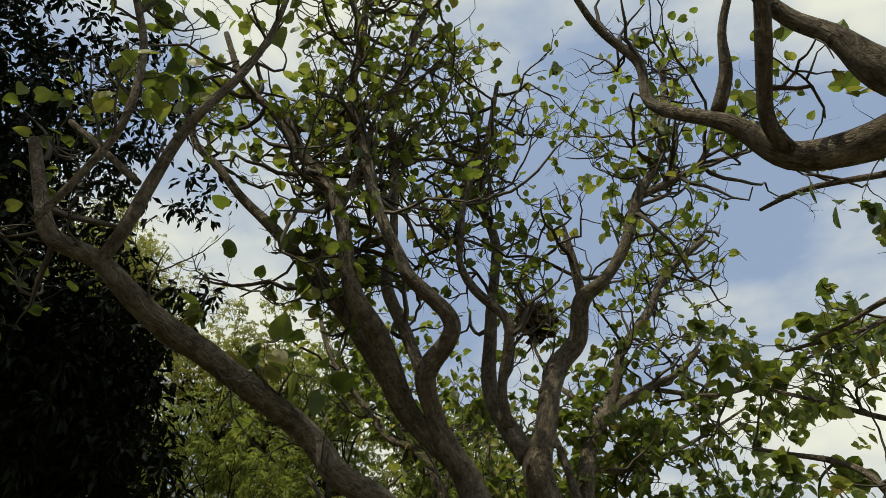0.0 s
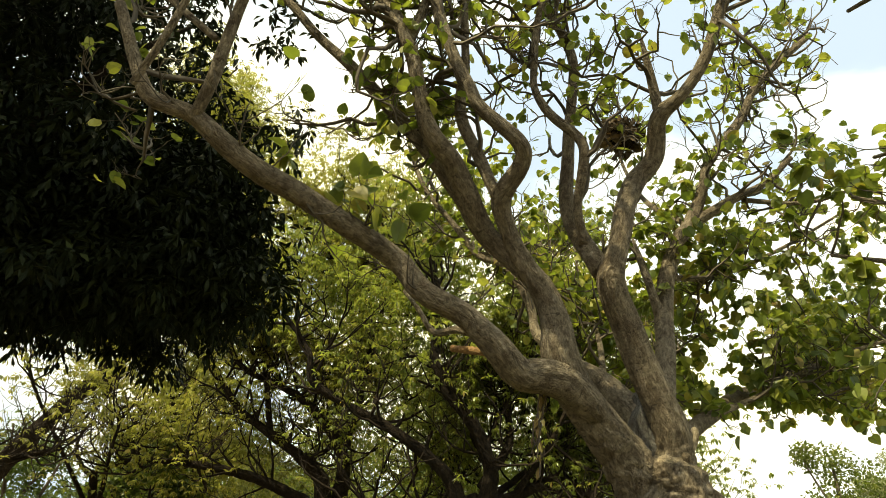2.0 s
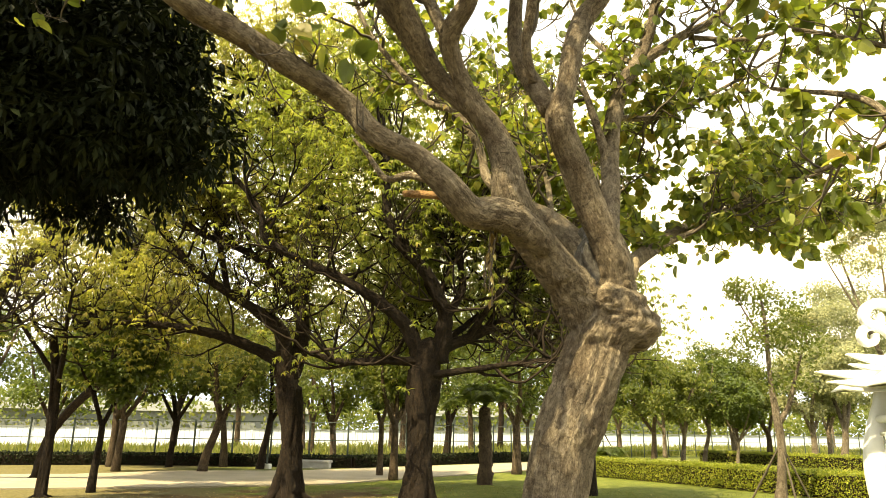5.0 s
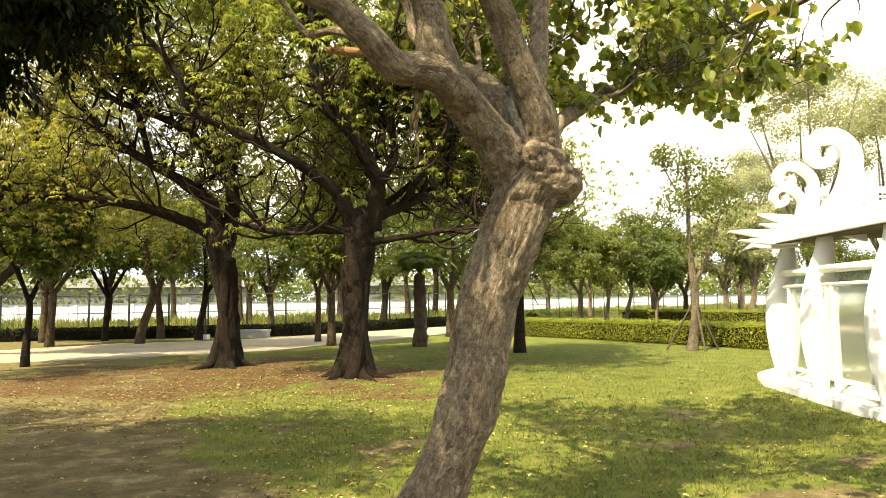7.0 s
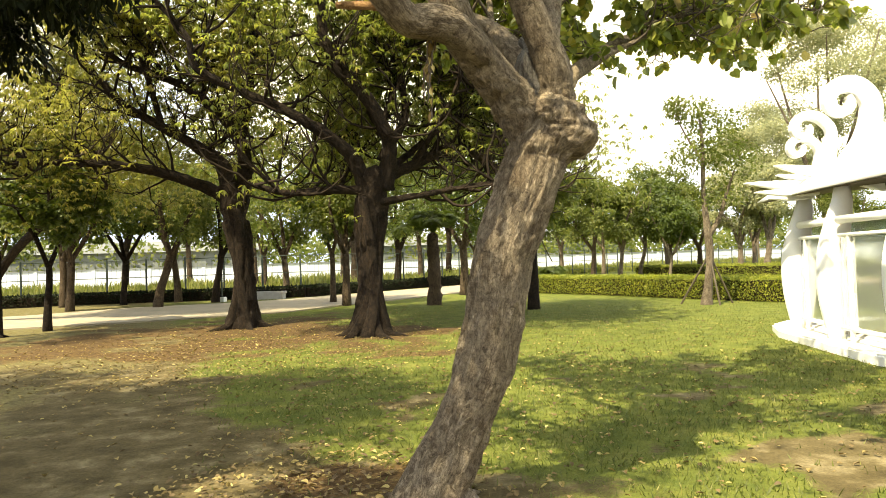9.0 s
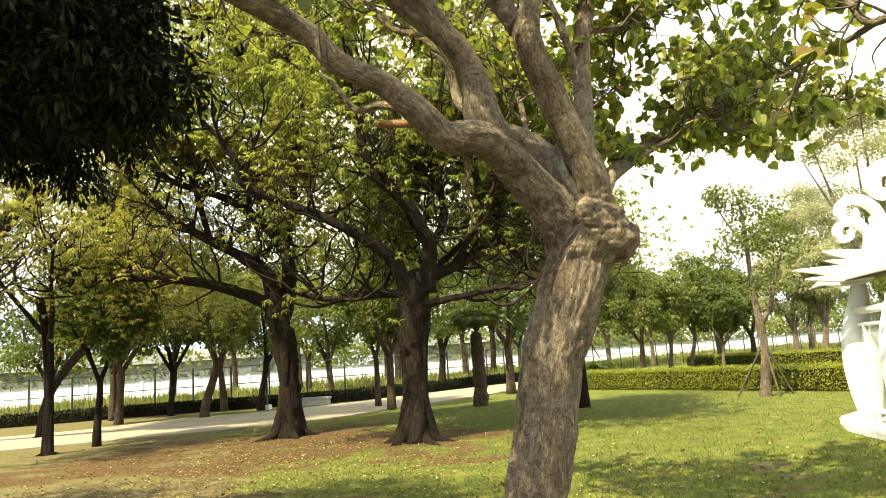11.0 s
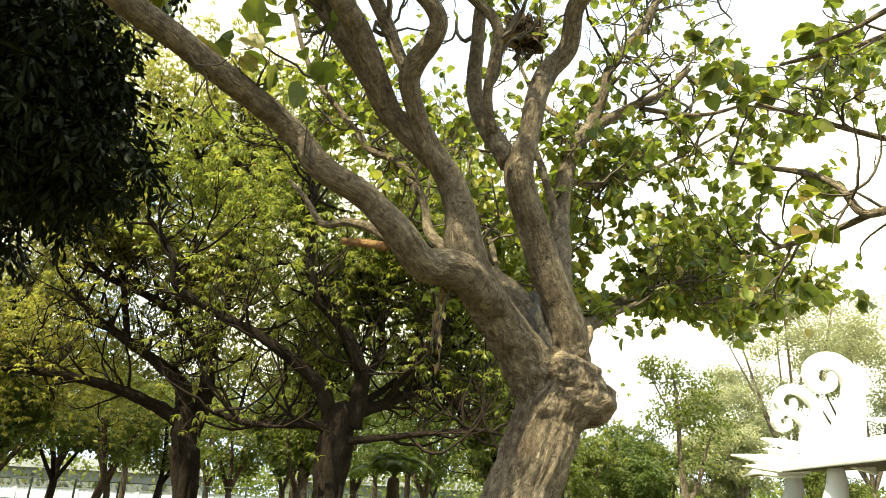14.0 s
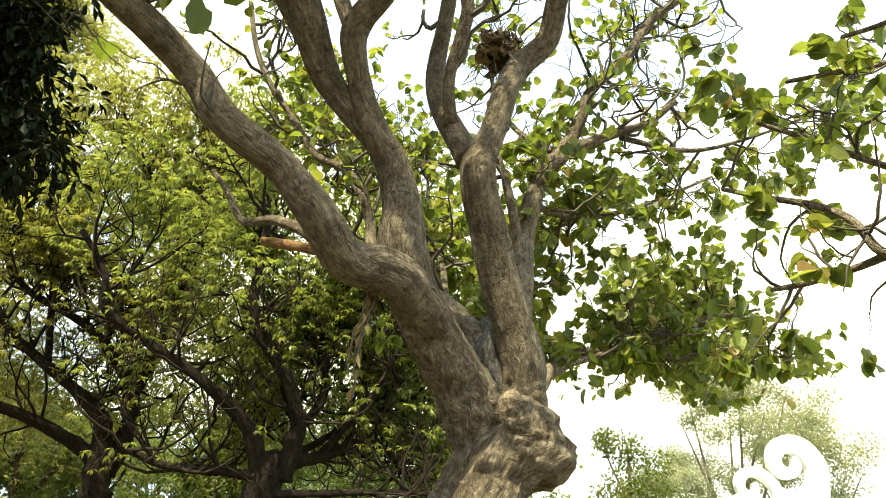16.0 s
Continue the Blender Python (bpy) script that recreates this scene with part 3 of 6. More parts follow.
def main_tree():
    o = (0.1, 4.33, 0.0)
    tree = thing("tree", o, "large leaning park tree with furrowed grey-brown bark and heart-shaped leaves", "tree")
    T = dict(parent=tree, origin=o, material=BARK)
    limbs = []
    rows = [(0.1, 4.33, -0.1, 0.2986), (0.13, 4.34, 0.06, 0.2448), (0.17, 4.35, 0.2, 0.2045), (0.33, 4.36, 0.53, 0.167), (0.47, 4.4, 0.88, 0.1814), (0.55, 4.44, 1.23, 0.1834), (0.62, 4.48, 1.59, 0.192), (0.76, 4.52, 1.95, 0.2006), (0.87, 4.56, 2.24, 0.2016), (0.95, 4.6, 2.38, 0.2294), (0.97, 4.6, 2.55, 0.2093)]
    limbs.append(rows)
    limb("trunk", rows, 120, 0.017, relief=0.105, seed=1, label="leaning main trunk with furrowed bark", bosses=BOSSES, **T)
    rows = [(0.86, 4.58, 2.3, 0.1395), (0.71, 4.48, 2.57, 0.138), (0.535, 4.29, 2.79, 0.1245), (0.41, 4.12, 2.95, 0.1155), (0.35, 4.03, 3.09, 0.1125), (0.33, 4.02, 3.27, 0.0945), (0.26, 4, 3.49, 0.0795), (0.15, 3.9, 3.64, 0.063), (0.07, 3.8, 3.8, 0.054), (0.03, 3.64, 3.98, 0.063), (0.17, 3.5, 4.11, 0.054), (0.18, 3.4, 4.21, 0.048), (-0.04, 3.25, 4.38, 0.0405), (-0.1, 3.22, 4.51, 0.0375), (-0.21, 3.2, 4.75, 0.036), (-0.34, 3.18, 5.14, 0.0382), (-0.45, 3.15, 5.62, 0.0375), (-0.55, 3.1, 6.09, 0.0307), (-0.53, 3.05, 6.68, 0.0292), (-0.55, 2.9, 7.47, 0.0285)]
    limbs.append(rows)
    limb("limb", rows, 60, 0.022, relief=0.07, seed=2, bosses=BOSSES, **T)
    rows = [(0.99, 4.65, 2.38, 0.138), (1.00, 4.62, 2.61, 0.118), (0.975, 4.56, 2.82, 0.108), (0.85, 4.46, 3.12, 0.103), (0.73, 4.32, 3.43, 0.096), (0.66, 4.2, 3.65, 0.088), (0.72, 4.18, 3.88, 0.068), (0.77, 4.22, 4.18, 0.067), (0.85, 4.3, 4.44, 0.072), (0.99, 4.28, 4.62, 0.0662), (1.03, 4.12, 4.84, 0.0598), (1.18, 4, 4.92, 0.0418), (1.35, 3.95, 5.18, 0.0396), (1.51, 3.9, 5.64, 0.0425), (1.71, 3.9, 6.01, 0.0317), (1.83, 3.88, 6.54, 0.0266), (1.95, 3.85, 7.16, 0.0216)]
    limbs.append(rows)
    limb("limb", rows, 60, 0.022, relief=0.07, seed=3, bosses=BOSSES, **T)
    rows = [(0.56, 4.20, 2.80, 0.085), (0.38, 4.03, 2.93, 0.108), (0.26, 3.93, 2.945, 0.104), (0.14, 3.84, 2.93, 0.092), (0.02, 3.68, 3.05, 0.082), (-0.15, 3.58, 3.20, 0.069), (-0.35, 3.42, 3.28, 0.066), (-0.49, 3.4, 3.45, 0.064), (-0.64, 3.2, 3.52, 0.063), (-0.81, 3, 3.585, 0.061), (-0.91, 2.86, 3.62, 0.060), (-1.05, 2.62, 3.64, 0.0571), (-1.19, 2.45, 3.73, 0.0512), (-1.28, 2.35, 3.8, 0.0437), (-1.44, 2.25, 3.83, 0.0412), (-1.51, 2.2, 3.94, 0.0344), (-1.73, 2.15, 4.4, 0.0277)]
    limbs.append(rows)
    limb("limb", rows, 36, 0.03, relief=0.05, seed=4, **T)
    rows = [(0.17, 3.95, 3.59, 0.056), (-0.09, 3.85, 3.84, 0.0696), (-0.17, 3.7, 3.98, 0.0776), (-0.25, 3.5, 4.17, 0.0672), (-0.36, 3.3, 4.28, 0.0576), (-0.42, 3.2, 4.53, 0.0472), (-0.47, 3.15, 4.76, 0.044), (-0.64, 3.12, 5.15, 0.0432), (-0.82, 3.1, 5.34, 0.0328), (-1.03, 3.05, 5.7, 0.0312), (-1.33, 3, 6.05, 0.0264), (-1.62, 3, 6.72, 0.0216)]
    limbs.append(rows)
    limb("limb", rows, 20, 0.04, relief=0.05, seed=5, **T)
    rows = [(-0.15, 3.88, 3.93, 0.0472), (-0.32, 3.82, 4.19, 0.0512), (-0.53, 3.72, 4.48, 0.0488), (-0.77, 3.64, 4.76, 0.0472), (-1.05, 3.58, 5.09, 0.0416), (-1.36, 3.55, 5.41, 0.0328), (-1.61, 3.5, 5.72, 0.0304), (-1.87, 3.5, 6.03, 0.028), (-2.11, 3.5, 6.63, 0.0224)]
    limbs.append(rows)
    limb("limb", rows, 20, 0.04, relief=0.05, seed=6, **T)
    rows = [(0.61, 4.22, 3.73, 0.0712), (0.55, 4.25, 3.85, 0.0672), (0.44, 4.34, 4.1, 0.0632), (0.37, 4.4, 4.36, 0.056), (0.38, 4.42, 4.72, 0.048), (0.39, 4.4, 4.93, 0.0448), (0.4, 4.4, 5.09, 0.0408), (0.44, 4.35, 5.56, 0.0392), (0.37, 4.3, 5.83, 0.0368), (0.23, 4.2, 6.1, 0.0304), (0.03, 4.1, 6.53, 0.0232)]
    limbs.append(rows)
    limb("limb", rows, 20, 0.04, relief=0.05, seed=7, **T)
    rows = [(0.95, 4.6, 2.8, 0.064), (1.02, 5.15, 3.47, 0.0728), (1.05, 5.5, 3.94, 0.0744), (1.1, 5.6, 4.28, 0.0688), (1.21, 5.7, 4.67, 0.0672), (1.34, 5.8, 4.87, 0.068), (1.49, 5.8, 5.26, 0.0456), (1.57, 5.85, 5.57, 0.0432), (1.88, 5.9, 6, 0.0392), (2.12, 5.9, 6.47, 0.0368), (2.65, 5.9, 7, 0.0288)]
    limbs.append(rows)
    limb("limb", rows, 20, 0.04, relief=0.05, seed=8, **T)
    rows = [(0.89, 4.85, 2.74, 0.114), (0.78, 5, 2.97, 0.1064), (0.57, 5.2, 3.26, 0.0874), (0.31, 5.5, 3.52, 0.062), (0.01, 5.7, 3.83, 0.043), (-0.07, 5.8, 4.15, 0.038), (-0.33, 6, 4.64, 0.036), (-0.62, 6.1, 4.81, 0.033), (-0.95, 6.2, 5.26, 0.030), (-1.21, 6.2, 5.59, 0.028), (-1.41, 6.2, 5.98, 0.025), (-1.56, 6.2, 6.46, 0.022)]
    limbs.append(rows)
    limb("limb", rows, 20, 0.04, relief=0.05, seed=9, **T)
    rows = [(1.07, 5.2, 2.86, 0.0616), (1.33, 5.9, 3.17, 0.0656), (1.69, 6.9, 3.6, 0.0672), (2.09, 7.8, 3.96, 0.056), (2.59, 8.2, 4.27, 0.0424), (3.1, 8.4, 4.56, 0.0328)]
    limbs.append(rows)
    limb("limb", rows, 20, 0.04, relief=0.05, seed=10, **T)
    rows = [(0.02, 3.62, 3.96, 0.0336), (-0.11, 3.6, 4.27, 0.04), (-0.24, 3.55, 4.58, 0.0384), (-0.22, 3.5, 4.89, 0.0328), (-0.22, 3.5, 5.03, 0.0272), (-0.26, 3.45, 5.6, 0.0288), (-0.32, 3.4, 6.13, 0.0272), (-0.23, 3.35, 6.72, 0.0256), (-0.08, 3.3, 7.59, 0.024)]
    limbs.append(rows)
    limb("limb", rows, 20, 0.04, relief=0.05, seed=11, **T)
    rows = [(0.5, 4.22, 3.94, 0.0336), (0.46, 4.15, 4.17, 0.0312), (0.51, 4.05, 4.42, 0.0344), (0.51, 4, 4.61, 0.0344), (0.29, 3.95, 4.83, 0.032), (0.19, 3.9, 5.03, 0.0256), (0.19, 3.9, 5.22, 0.0264), (0.22, 3.85, 5.64, 0.024), (0.39, 3.8, 6.22, 0.0216), (0.49, 3.7, 6.84, 0.0192)]
    limbs.append(rows)
    limb("limb", rows, 20, 0.04, relief=0.05, seed=12, **T)
    rows = [(-1.26, 2.35, 3.79, 0.0304), (-1.16, 2.28, 3.91, 0.0328), (-1.09, 2.22, 4.11, 0.0304), (-0.99, 2.15, 4.38, 0.0256), (-0.89, 2.1, 4.52, 0.024), (-0.77, 2.1, 4.79, 0.0208), (-0.69, 2.1, 5.15, 0.0168), (-0.67, 2.1, 5.69, 0.0158)]
    limbs.append(rows)
    limb("limb", rows, 20, 0.04, relief=0.05, seed=13, **T)
    rows = [(-1.49, 2.15, 3.85, 0.0176), (-1.37, 2.1, 3.99, 0.0176), (-1.25, 2.05, 4.19, 0.0184), (-1.18, 2, 4.35, 0.0184), (-1.23, 1.95, 4.81, 0.02), (-1.41, 1.9, 5.29, 0.0192)]
    limbs.append(rows)
    limb("limb", rows, 20, 0.04, relief=0.05, seed=14, **T)
    rows = [(-1.15, 2.22, 4.14, 0.0184), (-1.4, 2.2, 4.37, 0.0176), (-1.65, 2.2, 4.6, 0.016)]
    limbs.append(rows)
    limb("limb", rows, 20, 0.04, relief=0.05, seed=15, **T)
    rows = [(-0.63, 3.12, 5.17, 0.0232), (-0.5, 3.1, 5.3, 0.0232), (-0.52, 3.1, 5.66, 0.0184), (-0.54, 3.1, 6.02, 0.0064)]
    limbs.append(rows)
    limb("limb", rows, 20, 0.04, relief=0.05, seed=16, **T)
    rows = [(-0.5, 3.15, 4.86, 0.0336), (-0.43, 3.2, 5.27, 0.0296), (-0.4, 3.2, 5.56, 0.028), (-0.37, 3.2, 5.85, 0.0098)]
    limbs.append(rows)
    limb("limb", rows, 20, 0.04, relief=0.05, seed=17, **T)
    rows = [(1.03, 4.1, 4.87, 0.0352), (1, 4.05, 5.08, 0.032), (0.97, 4, 5.25, 0.0256), (0.94, 3.95, 5.42, 0.009)]
    limbs.append(rows)
    limb("limb", rows, 20, 0.04, relief=0.05, seed=18, **T)
    rows = [(1.54, 3.9, 5.64, 0.0304), (1.78, 3.9, 5.78, 0.0304), (2, 3.85, 5.9, 0.024), (2.18, 3.8, 6.3, 0.0216)]
    limbs.append(rows)
    limb("limb", rows, 20, 0.04, relief=0.05, seed=19, **T)
    rows = [(1.32, 5.8, 4.86, 0.052), (1.73, 5.85, 5.14, 0.0416), (2.05, 5.9, 5.33, 0.0288), (2.28, 5.9, 5.58, 0.0256)]
    limbs.append(rows)
    limb("limb", rows, 20, 0.04, relief=0.05, seed=20, **T)
    rows = [(1.01, 5.45, 3.89, 0.0408), (0.96, 5.45, 4.12, 0.0336), (0.9, 5.5, 4.38, 0.0304), (0.84, 5.55, 4.64, 0.0106)]
    limbs.append(rows)
    limb("limb", rows, 20, 0.04, relief=0.05, seed=21, **T)
    rows = [(-0.04, 4.5, 3.23, 0.0384), (-0.26, 4.75, 3.47, 0.0352), (-0.51, 4.9, 3.6, 0.0312), (-0.71, 5, 3.61, 0.0256), (-0.9, 5.1, 3.87, 0.02), (-1.06, 5.2, 4.06, 0.0136)]
    limbs.append(rows)
    limb("limb", rows, 20, 0.04, relief=0.05, seed=22, **T)
    rows = [(-0.17, 4.65, 3.32, 0.0256), (-0.34, 4.75, 3.38, 0.0264), (-0.52, 4.85, 3.43, 0.024)]
    limbs.append(rows)
    limb("broken_branch", rows, 16, 0.025, relief=0.18, seed=23, parent=tree, origin=o, material=DRY_WOOD, label="split orange-brown broken branch end")
    rows = [(0.86, 4.66, 2.54, 0.07), (0.84, 4.66, 2.68, 0.092), (0.85, 4.68, 2.84, 0.09), (0.86, 4.72, 2.97, 0.07), (0.81, 4.78, 3.06, 0.05)]
    limb("dead_stub", rows, 40, 0.014, relief=0.30, seed=24, parent=tree, origin=o, material=BARK_ASH, label="ashen decayed stub in the fork")
    limb("pruning_scar", [(0.935, 4.47, 2.565, 0.046), (0.93, 4.42, 2.565, 0.044), (0.925, 4.385, 2.565, 0.034), (0.924, 4.378, 2.565, 0.014)], 20, 0.008, relief=0.22, seed=25, parent=tree, origin=o, material=CUT_WOOD, label="round pale pruning scar")
    limb("pruned_stub", [(1.05, 4.66, 2.66, 0.045), (1.10, 4.68, 2.73, 0.042), (1.125, 4.68, 2.79, 0.036), (1.135, 4.67, 2.825, 0.018)], 20, 0.012, relief=0.14, seed=26, parent=tree, origin=o, material=CUT_WOOD, label="pale sawn-off stub")
    for at, r in (((1.02, 4.43, 2.55), 0.035), ((1.06, 4.46, 2.61), 0.03), ((0.98, 4.42, 2.47), 0.035)):
        limb("burl", [(at[0], at[1] + r * 0.8, at[2] - r * 0.3, r * 0.8), (at[0], at[1] + r * 0.2, at[2], r), (at[0], at[1] - r * 0.4, at[2], r * 0.7), (at[0], at[1] - r * 0.6, at[2], r * 0.25)], 14, 0.012, relief=0.3, seed=27 + r * 100, parent=tree, origin=o, material=BARK)
    roots(tree, (0.12, 4.33), 0.24, 7, 13, o, BARK)
    return tree, o, limbs


tree, tree_o, limbs = main_tree()
rng = np.random.default_rng(11)
BACK_LIMBS = []
BACK_LIMBS.append([(1.33, 5.9, 3.17, 0.030), (1.9, 6.5, 3.55, 0.024), (2.6, 6.9, 4.0, 0.018), (3.4, 7.1, 4.3, 0.012)])
BACK_LIMBS.append([(1.69, 6.9, 3.6, 0.036), (2.5, 7.4, 3.85, 0.024), (3.3, 7.6, 4.0, 0.018), (4.1, 7.7, 4.1, 0.012)])
BACK_LIMBS.append([(1.1, 5.6, 4.28, 0.030), (1.6, 6.3, 4.6, 0.024), (2.3, 6.8, 5.1, 0.018), (3.0, 7.0, 5.6, 0.012)])
BACK_LIMBS.append([(0.57, 5.2, 3.26, 0.030), (0.5, 6.2, 4.0, 0.024), (0.3, 7.0, 4.9, 0.018), (0.2, 7.4, 5.8, 0.012)])
BACK_LIMBS.append([(0.78, 5.0, 2.97, 0.030), (1.0, 6.2, 3.7, 0.024), (1.1, 7.2, 4.3, 0.018), (1.2, 8.0, 5.0, 0.012)])
BACK_LIMBS.append([(-0.33, 6.0, 4.64, 0.030), (-0.6, 6.8, 5.2, 0.024), (-1.0, 7.4, 5.9, 0.018), (-1.2, 7.6, 6.6, 0.012)])
BACK_LIMBS.append([(2.09, 7.8, 3.96, 0.030), (2.5, 8.5, 4.5, 0.024), (3.0, 9.0, 5.0, 0.018), (3.5, 9.3, 5.3, 0.012)])
BACK_LIMBS.append([(1.34, 5.8, 4.87, 0.030), (1.0, 6.4, 5.5, 0.024), (0.8, 6.9, 6.3, 0.018), (0.7, 7.1, 7.0, 0.012)])
BACK_LIMBS.append([(1.82, 5.9, 5.16, 0.024), (2.4, 5.9, 5.1, 0.018), (3.0, 5.8, 5.3, 0.012), (3.5, 5.8, 5.6, 0.012)])
for k, rows in enumerate(BACK_LIMBS):
    limb("limb", rows, 10, 0.08, BARK, tree, 0.06, 60 + k, tree_o)


def pieces(rows_list, thickest, size, gap):
    out = []
    for rows in rows_list:
        line = spline(rows, 0.06)
        line = line[line[:, 3] < thickest]
        if len(line) > 6:
            out += [line[k:k + size] for k in range(0, len(line) - 5, gap)]
    return out


# open upper crown: crooked twigs, few small leaves
high, high_buds = twiggery([], pieces(limbs[:12] + limbs[15:21], 0.056, 12, 6), rng, [(1.35, 0.95, 0.021), (3.6, 0.5, 0.014), (4.2, 0.2, 0.0095)], 0.17, 0.5)
# wide twigs on the limbs of the open side
wide, wide_buds = twiggery([], pieces([limbs[2][8:], limbs[6][4:], limbs[7][4:], limbs[11][4:], limbs[17], limbs[18], limbs[19], limbs[1][13:], limbs[10][4:]], 0.06, 12, 7), rng, [(1.9, 1.15, 0.017), (3.6, 0.6, 0.0125), (4.2, 0.22, 0.009)], 0.2, 0.5)
high, high_buds = high + wide, high_buds + wide_buds
# leafy back of the crown
back, back_buds = twiggery([], pieces(BACK_LIMBS + limbs[9:10], 0.056, 12, 7), rng, [(3.0, 0.75, 0.017), (3.8, 0.45, 0.010), (2.7, 0.2, 0.0065)], 0.03, 0.35)


def above_hem(p):
    """The uneven lower hem of the back of the crown."""
    return p[2] > 3.3 + 0.25 * (p[1] - 6.5) + 0.45 * noise.noise(Vector(p) * 1.3)


back_buds = [b for b in back_buds if above_hem(b[0])]
back = [a for a in back if above_hem(a[-1, :3]) and above_hem(a[len(a) // 2, :3])]
CLEARING = np.array((0.5, 0.7, 1.8))
high = [a for a in high if np.linalg.norm(a[:, :3] - CLEARING, axis=1).min() > 3.2]
high_buds = [b for b in high_buds if np.linalg.norm(b[0] - CLEARING) > 3.5]
# leafy sprays along the low boughs
low, low_buds = twiggery([], pieces([limbs[3][5:], limbs[12], limbs[13], limbs[5]], 0.075, 10, 8), rng, [(1.8, 0.55, 0.010), (2.4, 0.32, 0.006), (2.0, 0.15, 0.004)], 0.14, 0.35)
low = [a for a in low if np.linalg.norm(a[:, :3] - CLEARING, axis=1).min() > 2.75]
low_buds = [b for b in low_buds if rng.random() < (0.45 if b[0][1] < 2.5 else 1.0) and not (b[0][0] < -1.0 and b[0][1] < 4.2 and b[0][2] < 4.0) and b[0][2] > 3.55 and np.linalg.norm(b[0] - CLEARING) > 2.85]
tube_set("twig_growth", high + back + low, 3, TWIG, tree, tree_o, "crooked knotty grey twigs")


LEAF_MESH = mesh_object("leaf", HEART_V, HEART_F, LEAF_ONE, smooth=False)
ONE_LEAF = LEAF_MESH.data
bpy.data.objects.remove(LEAF_MESH)


def single_leaves(places, axes, normals, sizes, parent, origin):
    """Leaves as objects of their own on one mesh."""
    for p, a, n, s in zip(places - np.array(origin), axes, normals, sizes):
        y = Vector(a).normalized()
        x = y.cross(Vector(n)).normalized()
        ob = new("leaf", ONE_LEAF)
        ob.parent = parent
        m = Matrix((x, y, x.cross(y))).transposed().to_4x4()
        ob.matrix_local = Matrix.Translation(p) @ m @ Matrix.Scale(s, 4)


def put_leaves(name, buds, rng, per, size, parent, origin, shape, material, droop=0.5, spread=0.05, label="", single=0):
    p = np.array([b[0] for b in buds])
    w = np.array([b[1] for b in buds])
    w /= np.maximum(np.linalg.norm(w, axis=1), 1e-6)[:, None]
    n = rng.poisson(per, len(p))
    p, w = np.repeat(p, n, axis=0), np.repeat(w, n, axis=0)
    k = len(p)
    axes = w * 0.35 + unit(k, rng) * 0.8 + np.array((0, 0, -droop))
    normals = unit(k, rng) * 0.7 + np.array((0, 0, 0.9))
    p = p + unit(k, rng) * rng.uniform(0, spread, (k, 1))
    sizes = rng.uniform(size[0], size[1], k)
    if single:
        order = np.argsort(p[:, 1])
        a, rest = order[:single], order[single:]
        single_leaves(p[a], axes[a], normals[a], sizes[a], parent, origin)
        p, axes, normals, sizes = p[rest], axes[rest], normals[rest], sizes[rest]
    return leaf_set(name, p, axes, normals, sizes, shape, material, parent, origin, label)


put_leaves("crown", high_buds, rng, 0.62, (0.05, 0.09), tree, tree_o, HEART, LEAF, 0.3, 0.06, "sparse heart-shaped yellow-green leaves")
put_leaves("back_crown", back_buds, rng, 2.2, (0.06, 0.11), tree, tree_o, HEART, LEAF, 0.6, 0.07, "dense heart-shaped green leaves")
put_leaves("low_sprays", low_buds, rng, 1.1, (0.075, 0.13), tree, tree_o, HEART, LEAF, 0.5, 0.05, "large heart-shaped leaves on low sprays", 300)


